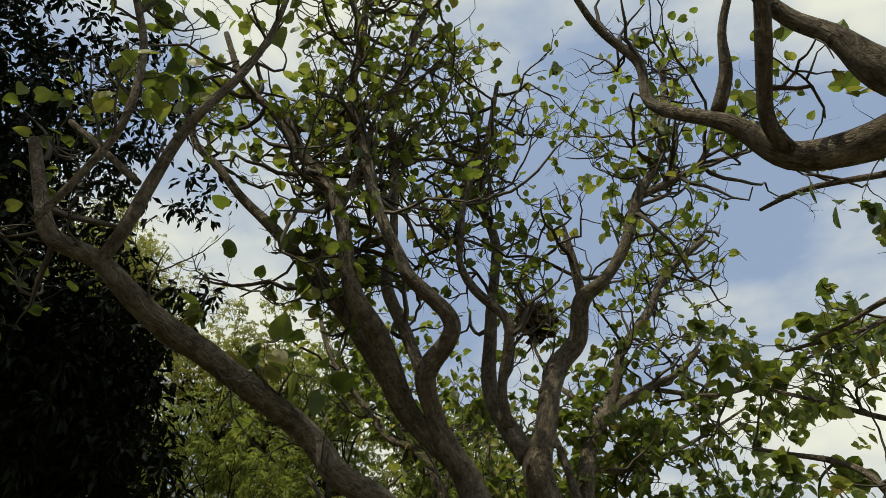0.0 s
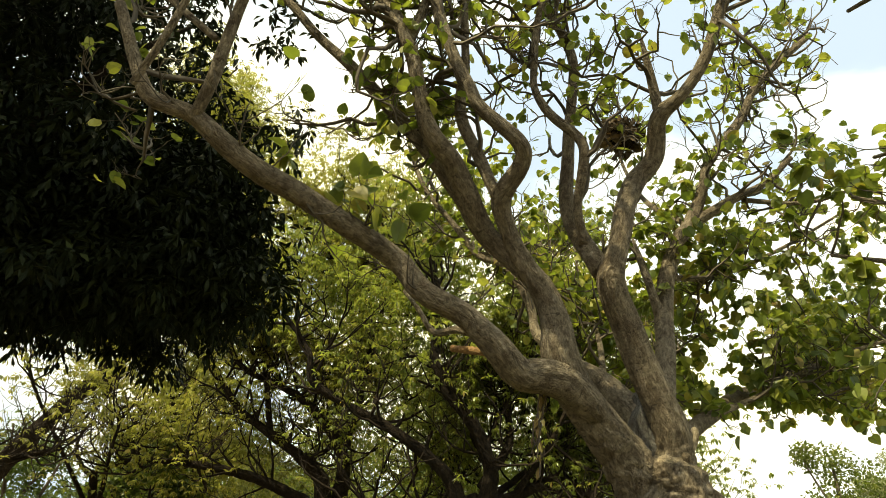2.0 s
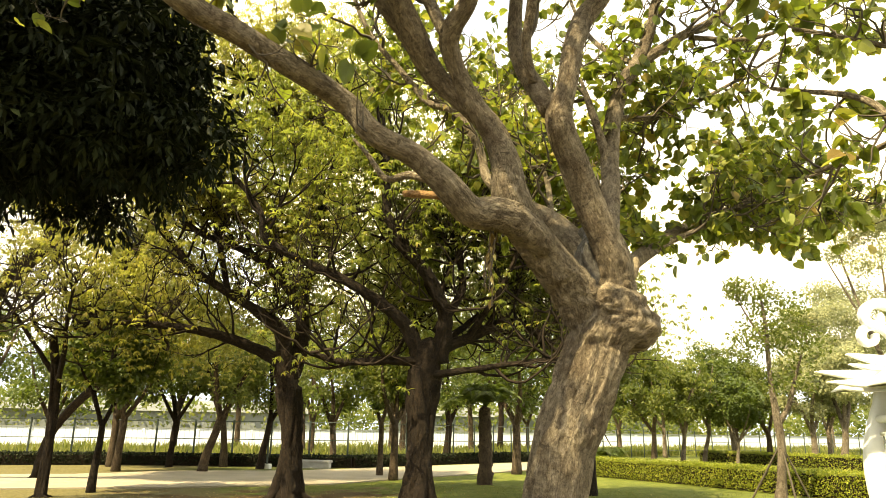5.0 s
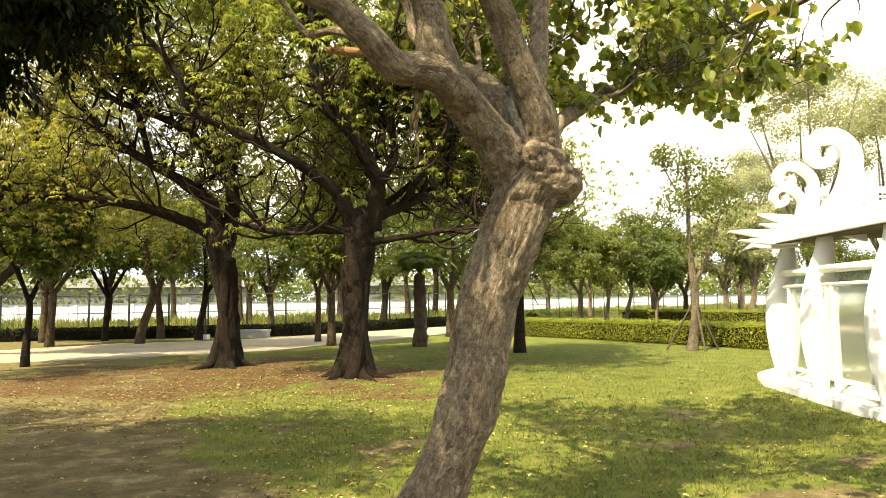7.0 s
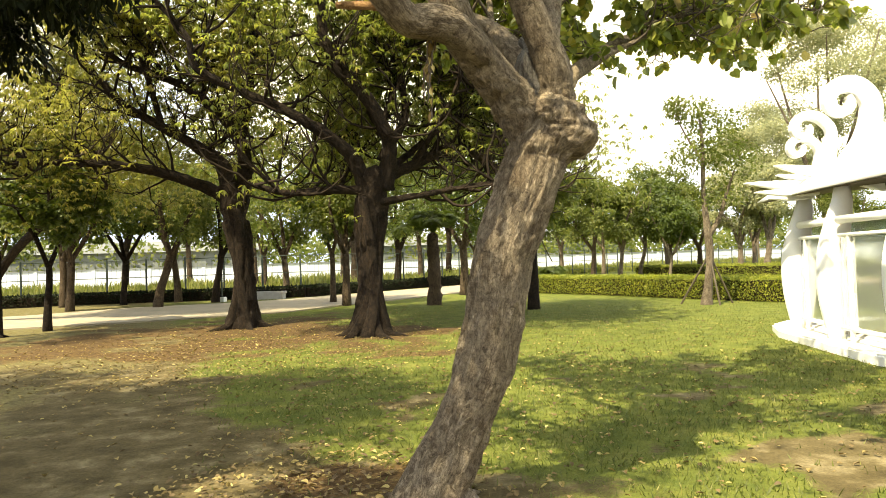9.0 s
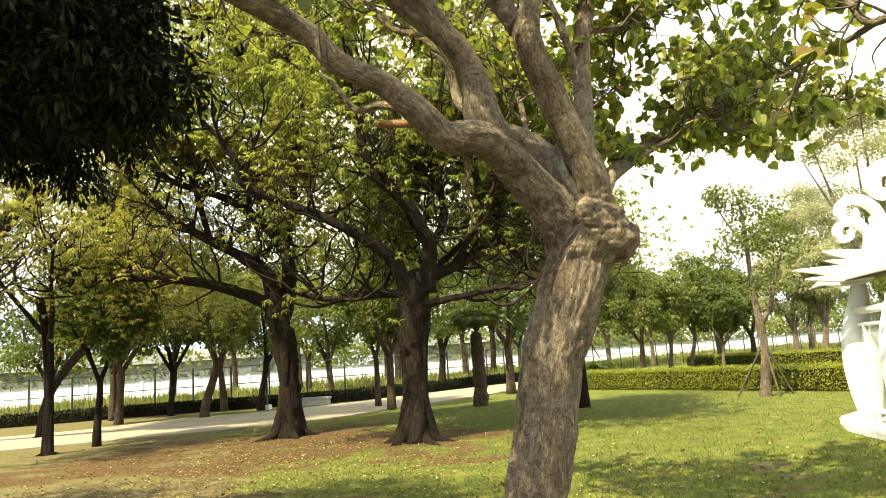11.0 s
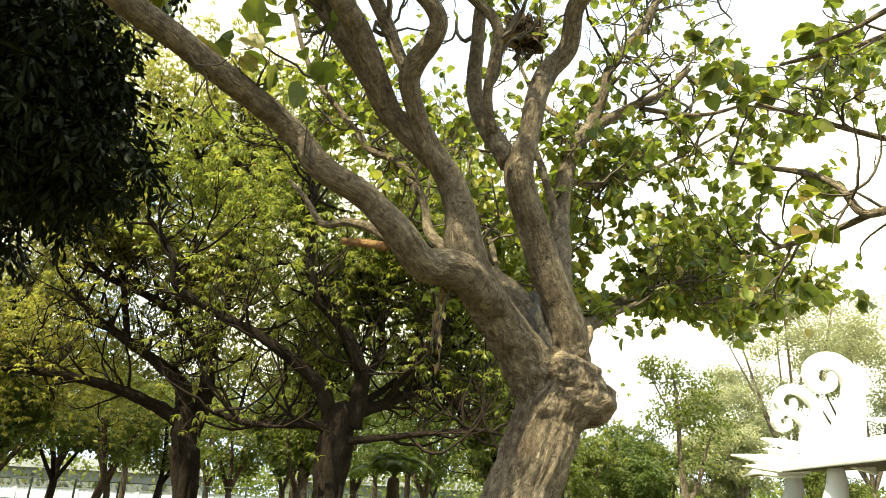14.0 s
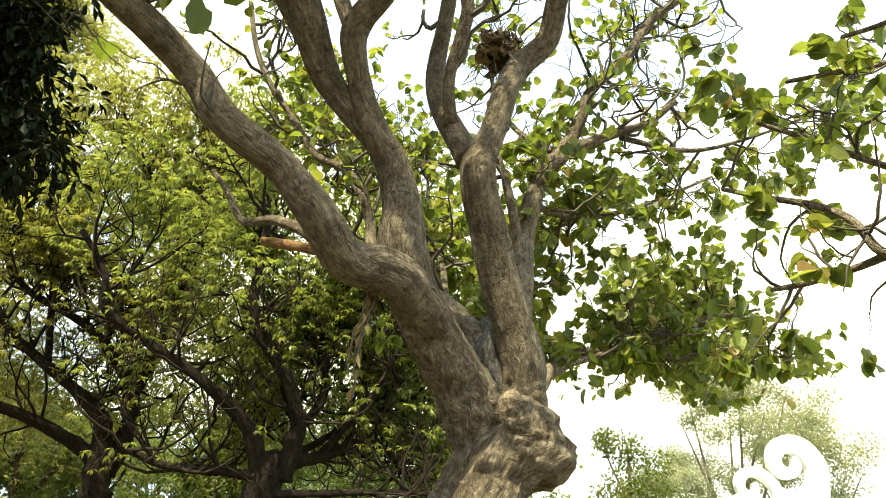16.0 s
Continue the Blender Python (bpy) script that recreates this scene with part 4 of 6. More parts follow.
def neighbour_tree(o, rows_list, label, levels, seed, gap, per=7, leaf=(0.115, 0.185), material=None, look_of="olive-green broad drooping leaves"):
    """A spreading tree behind: forked trunk with canopy shade in its dark colour, wide limbs and twigs that end in
    whorls of drooping leaves.
    """
    rng = np.random.default_rng(seed)
    t = thing("tree", o, label, "tree", "dark spreading trees")
    starts = []
    for i, rows in enumerate(rows_list):
        limb("trunk" if i == 0 else "limb", [(*q[:3], q[3] * (1.0 if i == 0 else 0.84)) for q in rows], 24 if i == 0 else 12, 0.10, BARK_SHADED, t, 0.2, seed + i, o)
        if i:
            line = spline(rows, 0.2)
            starts += [line[k:k + 5] for k in range(min(4, len(line) // 4), len(line) - 2, gap)]
            starts.append(line[-4:])
    x0, y0, _, r0 = rows_list[0][0]
    for j in range(4):
        # fluted stem: strands that wind up the trunk
        line = spline(rows_list[0], 0.35)[:-2]
        turn = j * 1.6 + seed + np.arange(len(line)) * 0.24 * (1 if j % 2 else -1)
        flute = np.stack([line[:, 0] + np.cos(turn) * line[:, 3] * 0.84, line[:, 1] + np.sin(turn) * line[:, 3] * 0.84, line[:, 2], line[:, 3] * 0.46], axis=1)
        limb("flute", flute, 10, 0.12, BARK_SHADED, t, 0.14, seed + 30 + j, o)
    roots(t, (x0, y0), r0, 6, seed, o, BARK_SHADED)
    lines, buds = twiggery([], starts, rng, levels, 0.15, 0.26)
    tube_set("twig_growth", lines, 3, BARK_SHADED, t, o, "thin branches in shade-dark bark")
    # bare below and inside, leafy on the outer and upper shell
    def kept(p):
        share = 0.9 if p[2] > 6.6 else 0.5 if p[2] > 4.8 else 0.25
        return share * (0.3 if p[1] < o[1] - 0.5 and p[2] < 7.4 else 1.0)
    every = np.array([b[0] for b in buds if rng.random() < 0.5])
    low_every = every[(every[:, 2] > 3.3) & (every[:, 2] < 6.8)]
    buds = [b for b in buds if rng.random() < kept(b[0])]
    # each bud carries a drooping rosette of oblong leaves, with more of them close by, most above
    heart = np.array([b[0] for b in buds])
    upper = heart[(heart[:, 2] > 5.6) & (heart[:, 2] < 8.5 + rng.normal(0, 1.2, len(heart)))]
    heart = np.vstack([heart, heart + unit(len(heart), rng) * rng.uniform(0.12, 0.38, (len(heart), 1)), upper + unit(len(upper), rng) * rng.uniform(0.2, 0.6, (len(upper), 1)) + np.array((0, 0.3, 0.15)), upper + unit(len(upper), rng) * rng.uniform(0.3, 0.9, (len(upper), 1)) + np.array((0, 0.6, 0.1)), every[every[:, 2] > 3.6] + unit(int((every[:, 2] > 3.6).sum()), rng) * 0.5 + np.array((0.3, 2.2, 0.25)), low_every + unit(len(low_every), rng) * 0.8 + np.array((1.3, 3.4, -0.3))])
    k = len(heart) * per
    p = np.repeat(heart, per, axis=0)
    turn = np.tile(np.arange(per) * 2 * np.pi / per, len(heart)) + np.repeat(rng.uniform(0, 6.3, len(heart)), per) + rng.normal(0, 0.2, k)
    out = np.stack([np.cos(turn), np.sin(turn), np.zeros(k)], axis=1)
    tilt = np.repeat(rng.normal(size=(len(heart), 3)) * 0.35, per, axis=0)
    axes = out + np.array((0, 0, 1.0)) * rng.uniform(-1.1, -0.05, (k, 1)) + tilt
    leaf_set("crown", p, axes, out * 0.5 + np.array((0, 0, 1.0)) + rng.normal(size=(k, 3)) * 0.2, rng.uniform(leaf[0], leaf[1], k), (OBLONG[0] * (0.85, 1, 1), OBLONG[1]), material or LEAF_OLIVE, t, o, look_of)
    return t


LEVELS = [(2.5, 2.0, 0.045), (4.0, 1.2, 0.022), (3.9, 0.6, 0.010)]
overhang_rows = []
overhang_rows.append([(1.86, 1.72, 3.71, 0.0703), (1.75, 1.8, 3.71, 0.0655), (1.53, 1.89, 3.76, 0.0513), (1.37, 1.87, 3.93, 0.0361), (1.17, 1.95, 4.13, 0.0256), (1.11, 1.97, 4.26, 0.0218), (1.11, 1.92, 4.42, 0.0209), (0.95, 1.86, 4.61, 0.0164), (0.84, 1.76, 4.79, 0.0143)])
overhang_rows.append([(1.52, 1.86, 3.76, 0.0304), (1.44, 1.78, 3.83, 0.0266), (1.42, 1.55, 4.01, 0.0294), (1.4, 1.42, 4.09, 0.0256)])
overhang_rows.append([(1.83, 1.57, 3.7, 0.0665), (1.72, 1.56, 3.78, 0.0646), (1.62, 1.52, 3.94, 0.0351), (1.53, 1.53, 4.04, 0.0314), (1.44, 1.5, 4.15, 0.0266)])
overhang_rows.append([(1.33, 1.87, 4.01, 0.0266), (1.37, 1.78, 4.12, 0.0247), (1.36, 1.69, 4.25, 0.0163), (1.41, 1.6, 4.41, 0.0145)])
overhang_rows.append([(3.22, 4.1, 3.53, 0.0328), (2.99, 4.12, 3.47, 0.0296), (2.77, 4.15, 3.43, 0.0272), (2.63, 4.17, 3.41, 0.0248), (2.57, 4.25, 3.62, 0.0224), (2.47, 4.4, 3.78, 0.0208), (2.3, 4.6, 3.92, 0.0156), (2.11, 4.7, 4.01, 0.0128)])
overhang_rows.append([(2.7, 4.15, 3.42, 0.0216), (2.6, 4.3, 3.39, 0.02), (2.42, 4.5, 3.36, 0.0176), (2.29, 4.6, 3.35, 0.012)])
overhang_rows.append([(3.36, 4, 4.77, 0.0264), (3.12, 4.05, 4.67, 0.0232), (2.81, 4.1, 4.54, 0.0176), (2.57, 4.2, 4.52, 0.015), (2.35, 4.3, 4.51, 0.0122)])
overhang_rows.append([(3.34, 4.2, 3.86, 0.0224), (3.02, 4.25, 3.92, 0.02), (2.74, 4.3, 4.03, 0.0176), (2.48, 4.35, 4.16, 0.015), (2.21, 4.4, 4.28, 0.0123)])
overhang_rows.append([(2.63, 2.7, 4.56, 0.02), (2.46, 2.8, 4.6, 0.0184), (2.27, 2.88, 4.64, 0.0168), (2.1, 2.96, 4.66, 0.0147), (1.93, 3.07, 4.64, 0.0101)])
overhang_rows.append([(2.62, 3.11, 4.13, 0.0184), (2.44, 3.24, 4.11, 0.016), (2.29, 3.36, 4.06, 0.0119), (2.14, 3.45, 4.04, 0.0097)])
olive_rows = []
olive_rows.append([(-6.79, 18.1, -0.12, 0.4344), (-6.71, 18.1, 0.81, 0.2776), (-6.76, 18.1, 2.02, 0.2656), (-6.92, 18.1, 2.79, 0.2904), (-7.08, 18.1, 3.81, 0.292)])
olive_rows.append([(-7, 18.1, 3.35, 0.273), (-7.43, 18, 3.66, 0.197), (-8.29, 17.5, 4.05, 0.163), (-9.1, 17, 4.26, 0.131), (-10.46, 16.5, 4.38, 0.1), (-11.61, 16, 4.35, 0.07)])
olive_rows.append([(-7, 18.1, 3.35, 0.304), (-7.2, 18, 4.34, 0.243), (-7.72, 17.6, 4.83, 0.164), (-8.5, 17.3, 5.33, 0.133), (-9.26, 17, 5.81, 0.117), (-9.79, 16.6, 6.47, 0.086)])
olive_rows.append([(-6.89, 18.2, 3.21, 0.274), (-6.73, 18.4, 4.22, 0.247), (-6.81, 18.2, 5.12, 0.184), (-7.56, 17.6, 6.1, 0.135), (-8.3, 17.2, 6.56, 0.118), (-9.43, 17, 7.01, 0.088), (-10.24, 16.8, 7.88, 0.073)])
olive_rows.append([(-6.76, 18.2, 5.05, 0.169), (-6.56, 18.4, 6.33, 0.14), (-6.52, 18.5, 7.62, 0.11), (-6.72, 18.6, 8.94, 0.079), (-7.21, 18.6, 10.27, 0.064)])
olive_rows.append([(-6.6, 18.5, 8.0, 0.10), (-7.2, 18.0, 9.6, 0.07), (-7.8, 17.5, 11.0, 0.045), (-8.0, 17.2, 12.0, 0.02)])
olive_rows.append([(-6.6, 18.5, 7.4, 0.09), (-6.0, 18.0, 9.2, 0.06), (-6.1, 17.5, 11.0, 0.04), (-6.6, 17.2, 12.3, 0.02)])
olive_rows.append([(-8.5, 17.3, 5.33, 0.1), (-9.0, 16.8, 8.0, 0.07), (-9.2, 16.5, 9.8, 0.045), (-9.1, 16.4, 11.2, 0.02)])
neighbour_tree((-6.75, 18.1, 0.0), olive_rows, "dark-stemmed spreading tree with drooping olive-green leaves on bare earth", LEVELS, 21, 2)
crooked_rows = []
crooked_rows.append([(-2.71, 15.3, -0.1, 0.4259), (-2.68, 15.3, 0.59, 0.2983), (-2.64, 15.3, 1.84, 0.2346), (-2.62, 15.3, 2.47, 0.2983), (-2.57, 15.3, 2.99, 0.3094), (-2.47, 15.3, 3.62, 0.278)])
crooked_rows.append([(-2.67, 15.3, 3.12, 0.226), (-2.87, 15.1, 3.86, 0.187), (-3.29, 14.8, 4.32, 0.147), (-4.17, 14.4, 4.89, 0.121), (-5, 14, 5.26, 0.107), (-5.85, 13.7, 5.76, 0.094), (-5.92, 13.6, 6.32, 0.07), (-6.55, 13.4, 7.12, 0.058)])
crooked_rows.append([(-2.28, 15.3, 3.23, 0.251), (-2.12, 15.2, 4.22, 0.188), (-2.49, 14.9, 5.12, 0.16), (-3, 14.7, 5.71, 0.147), (-3.34, 14.6, 6.38, 0.135), (-3.4, 14.6, 7.01, 0.123), (-3.42, 14.5, 8.35, 0.086)])
crooked_rows.append([(-2.3, 15.4, 3.5, 0.164), (-1.75, 16, 3.81, 0.144), (-0.87, 16.5, 4.26, 0.121), (-0.1, 17, 4.03, 0.096)])
crooked_rows.append([(-2.64, 15.2, 3.23, 0.125), (-3.36, 15, 3.23, 0.112), (-4.31, 14.8, 3.18, 0.086), (-5, 14.6, 3.36, 0.061)])
crooked_rows.append([(-2.34, 15.3, 3.87, 0.126), (-1.8, 15.6, 4.92, 0.103), (-1.95, 15.8, 6.03, 0.078), (-1.7, 16, 7.14, 0.066)])
crooked_rows.append([(-2.55, 15.2, 2.9, 0.1), (-0.8, 14.9, 3.1, 0.07), (0.4, 14.7, 3.2, 0.05), (1.05, 14.6, 3.05, 0.025)])
crooked_rows.append([(-1.75, 16.0, 3.81, 0.1), (-0.9, 15.6, 4.9, 0.07), (-0.4, 15.3, 5.9, 0.045), (-0.2, 15.1, 7.0, 0.02)])
crooked_rows.append([(-2.3, 15.6, 3.6, 0.1), (-1.2, 17.0, 4.8, 0.07), (-0.2, 18.0, 5.6, 0.05), (0.8, 18.5, 6.2, 0.02)])
crooked_rows.append([(-2.3, 15.6, 3.6, 0.09), (-1.4, 17.5, 4.2, 0.06), (0.0, 19.0, 4.4, 0.04), (1.3, 19.6, 4.3, 0.02)])
crooked_rows.append([(-2.4, 15.5, 4.5, 0.09), (-2.0, 17.0, 6.5, 0.06), (-1.4, 18.0, 8.2, 0.04), (-1.0, 18.5, 9.8, 0.02)])
crooked_rows.append([(-2.6, 15.5, 3.4, 0.09), (-3.4, 17.2, 4.3, 0.06), (-4.2, 18.6, 4.9, 0.04), (-4.8, 19.6, 5.3, 0.02)])
neighbour_tree((-2.68, 15.3, 0.0), crooked_rows, "dark crooked tree with a dense leafy crown beside the lawn", LEVELS, 22, 2, material=LEAF_MID, look_of="mid-green broad leaves")
neighbour_tree((-13.0, 16.9, 0.0), [
    [(-13.0, 16.9, -0.1, 0.13), (-12.98, 16.9, 0.8, 0.10), (-12.9, 16.8, 2.0, 0.095), (-12.8, 16.6, 3.0, 0.11), (-12.6, 16.0, 4.0, 0.1)],
    [(-12.85, 16.7, 2.6, 0.09), (-12.2, 16.0, 3.6, 0.07), (-11.6, 15.2, 4.4, 0.05), (-11.2, 14.8, 5.2, 0.03)],
    [(-12.8, 16.6, 3.0, 0.08), (-13.2, 15.4, 4.4, 0.06), (-13.4, 14.0, 5.8, 0.04), (-13.3, 13.0, 7.0, 0.02)],
    [(-14.6, 12.2, 3.4, 0.11), (-13.0, 12.8, 3.65, 0.09), (-11.9, 13.2, 3.95, 0.08), (-11.6, 13.3, 4.05, 0.05)]], "slender dark tree with thin yellowing foliage near the path",
    [(2.0, 1.6, 0.03), (3.4, 1.0, 0.016), (3.4, 0.5, 0.008)], 23, 2)

tall_rows = [[(-22.5, 20.8, -0.1, 0.4), (-22.0, 20.7, 2.0, 0.3), (-19.6, 20.4, 5.2, 0.28), (-16.4, 20.0, 8.0, 0.22)]]
for k, (dx, dy, top) in enumerate(((-3.5, -0.5, 18.5), (-1.2, -1.8, 20.0), (1.2, -0.8, 20.0), (3.4, -1.5, 17.5), (0.0, 1.0, 20.5), (-5.5, 0.5, 16.5), (2.4, 0.6, 19.0))):
    tall_rows.append([(-16.2, 20.0, 7.0 + 0.15 * k, 0.16), (-16.2 + dx * 0.4, 20.0 + dy * 0.4, 10.5, 0.12), (-16.2 + dx * 0.8, 20.0 + dy * 0.8, top - 3.5, 0.08), (-16.2 + dx, 20.0 + dy, top - 0.6, 0.04)])
neighbour_tree((-22.5, 20.8, 0.0), tall_rows, "tall tree with drooping sunlit olive leaves behind the evergreen", [(2.2, 2.0, 0.045), (3.2, 1.2, 0.022), (3.0, 0.6, 0.010)], 24, 2)
side_rows = [[(-18.2, 23.0, -0.1, 0.2), (-17.8, 22.9, 1.5, 0.15), (-16.4, 22.5, 2.8, 0.13), (-15.2, 22.2, 3.4, 0.12)]]
for dx, dy, top in ((-2.6, -1.4, 6.6), (-0.8, -2.6, 8.0), (1.4, -2.0, 8.6), (2.8, -1.0, 7.2), (0.4, 0.6, 9.4)):
    side_rows.append([(-15.2, 22.2, 3.0, 0.12), (-15.2 + dx * 0.4, 22.2 + dy * 0.4, 4.3, 0.09), (-15.2 + dx * 0.8, 22.2 + dy * 0.8, top - 1.8, 0.06), (-15.2 + dx, 22.2 + dy, top - 0.4, 0.03)])
neighbour_tree((-18.2, 23.0, 0.0), side_rows, "spreading tree with thin yellowing olive leaves beside the path", [(2.2, 1.8, 0.04), (3.4, 1.0, 0.018), (3.4, 0.5, 0.008)], 25, 2)


def overhanging_tree(o):
    rng = np.random.default_rng(33)
    t = thing("tree", o, "neighbouring tree whose crooked leafy boughs hang over the lawn", "tree")
    limb("trunk", [(4.6, 1.6, -0.1, 0.3), (4.5, 1.7, 0.8, 0.2), (4.4, 1.8, 2.2, 0.18), (4.2, 2.0, 3.3, 0.15)], 16, 0.08, BARK, t, 0.08, 70, o)
    limb("limb", [(4.25, 1.95, 3.1, 0.14), (3.4, 1.8, 3.6, 0.10), (2.5, 1.7, 3.72, 0.085), overhang_rows[0][0]], 14, 0.06, BARK, t, 0.06, 71, o)
    limb("limb", [(4.3, 1.95, 3.2, 0.12), (3.0, 1.5, 3.7, 0.09), (2.3, 1.5, 3.7, 0.08), overhang_rows[2][0]], 14, 0.06, BARK, t, 0.06, 72, o)
    limb("limb", [(4.3, 2.0, 3.0, 0.12), (4.1, 3.2, 3.4, 0.07), (3.7, 3.9, 3.6, 0.05), overhang_rows[4][0]], 12, 0.06, BARK, t, 0.06, 73, o)
    limb("limb", [(4.2, 2.0, 3.2, 0.12), (4.2, 3.2, 4.2, 0.07), (3.8, 3.8, 4.7, 0.05), overhang_rows[6][0]], 12, 0.06, BARK, t, 0.06, 74, o)
    limb("limb", [(4.1, 3.2, 3.4, 0.05), (3.7, 4.0, 3.8, 0.04), overhang_rows[7][0]], 12, 0.06, BARK, t, 0.06, 75, o)
    limb("limb", [(4.2, 2.0, 3.2, 0.1), (4.1, 2.6, 4.4, 0.06), (3.6, 3.0, 4.9, 0.045), overhang_rows[8][0]], 12, 0.06, BARK, t, 0.06, 90, o)
    limb("limb", [(4.2, 2.4, 3.9, 0.07), (3.8, 3.0, 4.2, 0.04), overhang_rows[9][0]], 12, 0.06, BARK, t, 0.06, 91, o)
    lines, starts, high = [], [], []
    for i, rows in enumerate(overhang_rows):
        limb("limb", rows, 16 if i < 4 else 8, 0.035, BARK, t, 0.06, 76 + i, o)
        line = spline(rows, 0.05)
        (high if i < 4 else starts).append(line[line[:, 3] < 0.035])
    starts = [s[k:k + 9] for s in starts for k in range(0, max(1, len(s) - 6), 5)]
    high = [s[k:k + 9] for s in high if len(s) > 8 for k in range(0, max(1, len(s) - 6), 6)]
    lines, buds = twiggery([], starts, rng, [(2.6, 0.55, 0.010), (2.8, 0.3, 0.006), (2.0, 0.14, 0.004)], 0.05, 0.3)
    more, few = twiggery([], high, rng, [(1.6, 0.5, 0.012), (2.0, 0.28, 0.007), (1.8, 0.14, 0.005)], 0.15, 0.4)
    tube_set("twig_growth", lines + more, 4, TWIG, t, o, "crooked grey twigs")
    put_leaves("crown", buds, rng, 1.8, (0.065, 0.125), t, o, HEART, LEAF, 0.55, 0.04, "large heart-shaped yellow-green leaves", 300)
    put_leaves("tuft", few, rng, 0.5, (0.04, 0.08), t, o, HEART, LEAF, 0.3, 0.03)


overhanging_tree((4.6, 1.6, 0.0))



# evergreen whose dense dark crown hangs in from the side
def evergreen(o):
    rng = np.random.default_rng(31)
    t = thing("tree", o, "dense shaded evergreen tree with dark hanging foliage", "tree")
    rows = [[(-6.4, 4.6, -0.1, 0.3), (-6.4, 4.6, 1.0, 0.22), (-6.3, 4.7, 2.6, 0.2), (-5.9, 4.8, 4.5, 0.17), (-5.4, 5.0, 7.0, 0.1), (-5.2, 5.0, 9.0, 0.05)],
            [(-6.3, 4.7, 2.9, 0.12), (-5.4, 5.0, 3.9, 0.09), (-4.2, 5.3, 4.6, 0.05), (-3.2, 5.5, 4.8, 0.03)],
            [(-6.0, 4.75, 4.0, 0.1), (-5.0, 4.4, 5.2, 0.07), (-3.9, 4.2, 6.0, 0.04), (-3.1, 4.2, 6.4, 0.02)],
            # unseen bough, added to carry foliage that blocks the sun
            [(-5.6, 4.9, 6.0, 0.09), (-5.2, 3.2, 7.2, 0.07), (-3.8, 0.8, 8.2, 0.05), (-2.2, -1.0, 8.5, 0.03)]]
    for i, r in enumerate(rows):
        limb("trunk" if i == 0 else "limb", r, 12, 0.12, BARK_SHADED, t, 0.08, 40 + i, o)
    centres = []
    # masses of foliage: crown in view, then unseen boughs behind, added to shade lawn
    masses = [((-5.1, 4.9, 5.6), (2.1, 2.0, 2.0), 2600), ((-4.2, 5.3, 4.5), (1.6, 1.5, 1.1), 1500), ((-5.0, 4.3, 7.6), (2.2, 2.0, 1.8), 1500), ((-5.2, 4.6, 4.3), (1.5, 1.5, 0.9), 1300), ((-5.8, 2.2, 6.8), (1.8, 1.7, 1.6), 1200), ((-4.0, 5.3, 4.8), (1.5, 1.3, 1.0), 1400), ((-5.2, -1.2, 6.6), (1.9, 2.0, 1.4), 1300), ((-6.6, 1.8, 9.4), (2.8, 2.6, 1.5), 1700)]
    # mostly out of view: added shade for lawn and low bough, dapples on trunk
    masses += [((-7.8, 3.3, 7.4), (2.3, 2.4, 1.4), 1500), ((-5.8, 0.8, 7.0), (1.5, 1.6, 1.2), 900), ((-9.5, 5.2, 7.2), (1.8, 2.0, 1.3), 1000), ((-3.4, 0.1, 7.6), (1.0, 1.2, 0.9), 330), ((-1.95, 0.55, 8.2), (0.8, 0.9, 0.5), 75), ((-5.4, 1.5, 7.0), (1.4, 1.6, 1.1), 1300), ((-3.4, 5.4, 5.1), (1.1, 0.9, 1.3), 1000)]
    for c, r, n in masses:
        d = unit(n, rng) * rng.uniform(0.0, 1.0, (n, 1)) ** 0.45
        p = d * r * np.array([1.12 + 0.5 * noise.noise(Vector(q) / max(0.2, np.linalg.norm(q)) * 2.6 + Vector(c)) for q in d])[:, None] + c
        ragged = np.array([0.80 + 0.55 * noise.noise(Vector(q) * 1.5) + 0.3 * noise.noise(Vector(q) * 4.0) for q in p])
        p = p[np.linalg.norm(d, axis=1) < ragged]
        centres.append(p[p[:, 2] > 3.75 + 0.5 * np.array([noise.noise(Vector(q) * 1.7) for q in p])])
    p = np.repeat(np.vstack(centres), 15, axis=0)
    k = len(p)
    axes = unit(k, rng) + np.array((0, 0, -0.7))
    p = p + axes * rng.uniform(0.0, 0.14, (k, 1))
    # leaf colour carries the crown's shade
    leaf_set("crown", p, axes, unit(k, rng) * 0.6 + np.array((0, 0, 1.0)), rng.uniform(0.09, 0.15, k), LANCE, LEAF_SHADED, t, o, "dense narrow leaves, near-black with shade in their colour")


evergreen((-6.4, 4.6, 0.0))


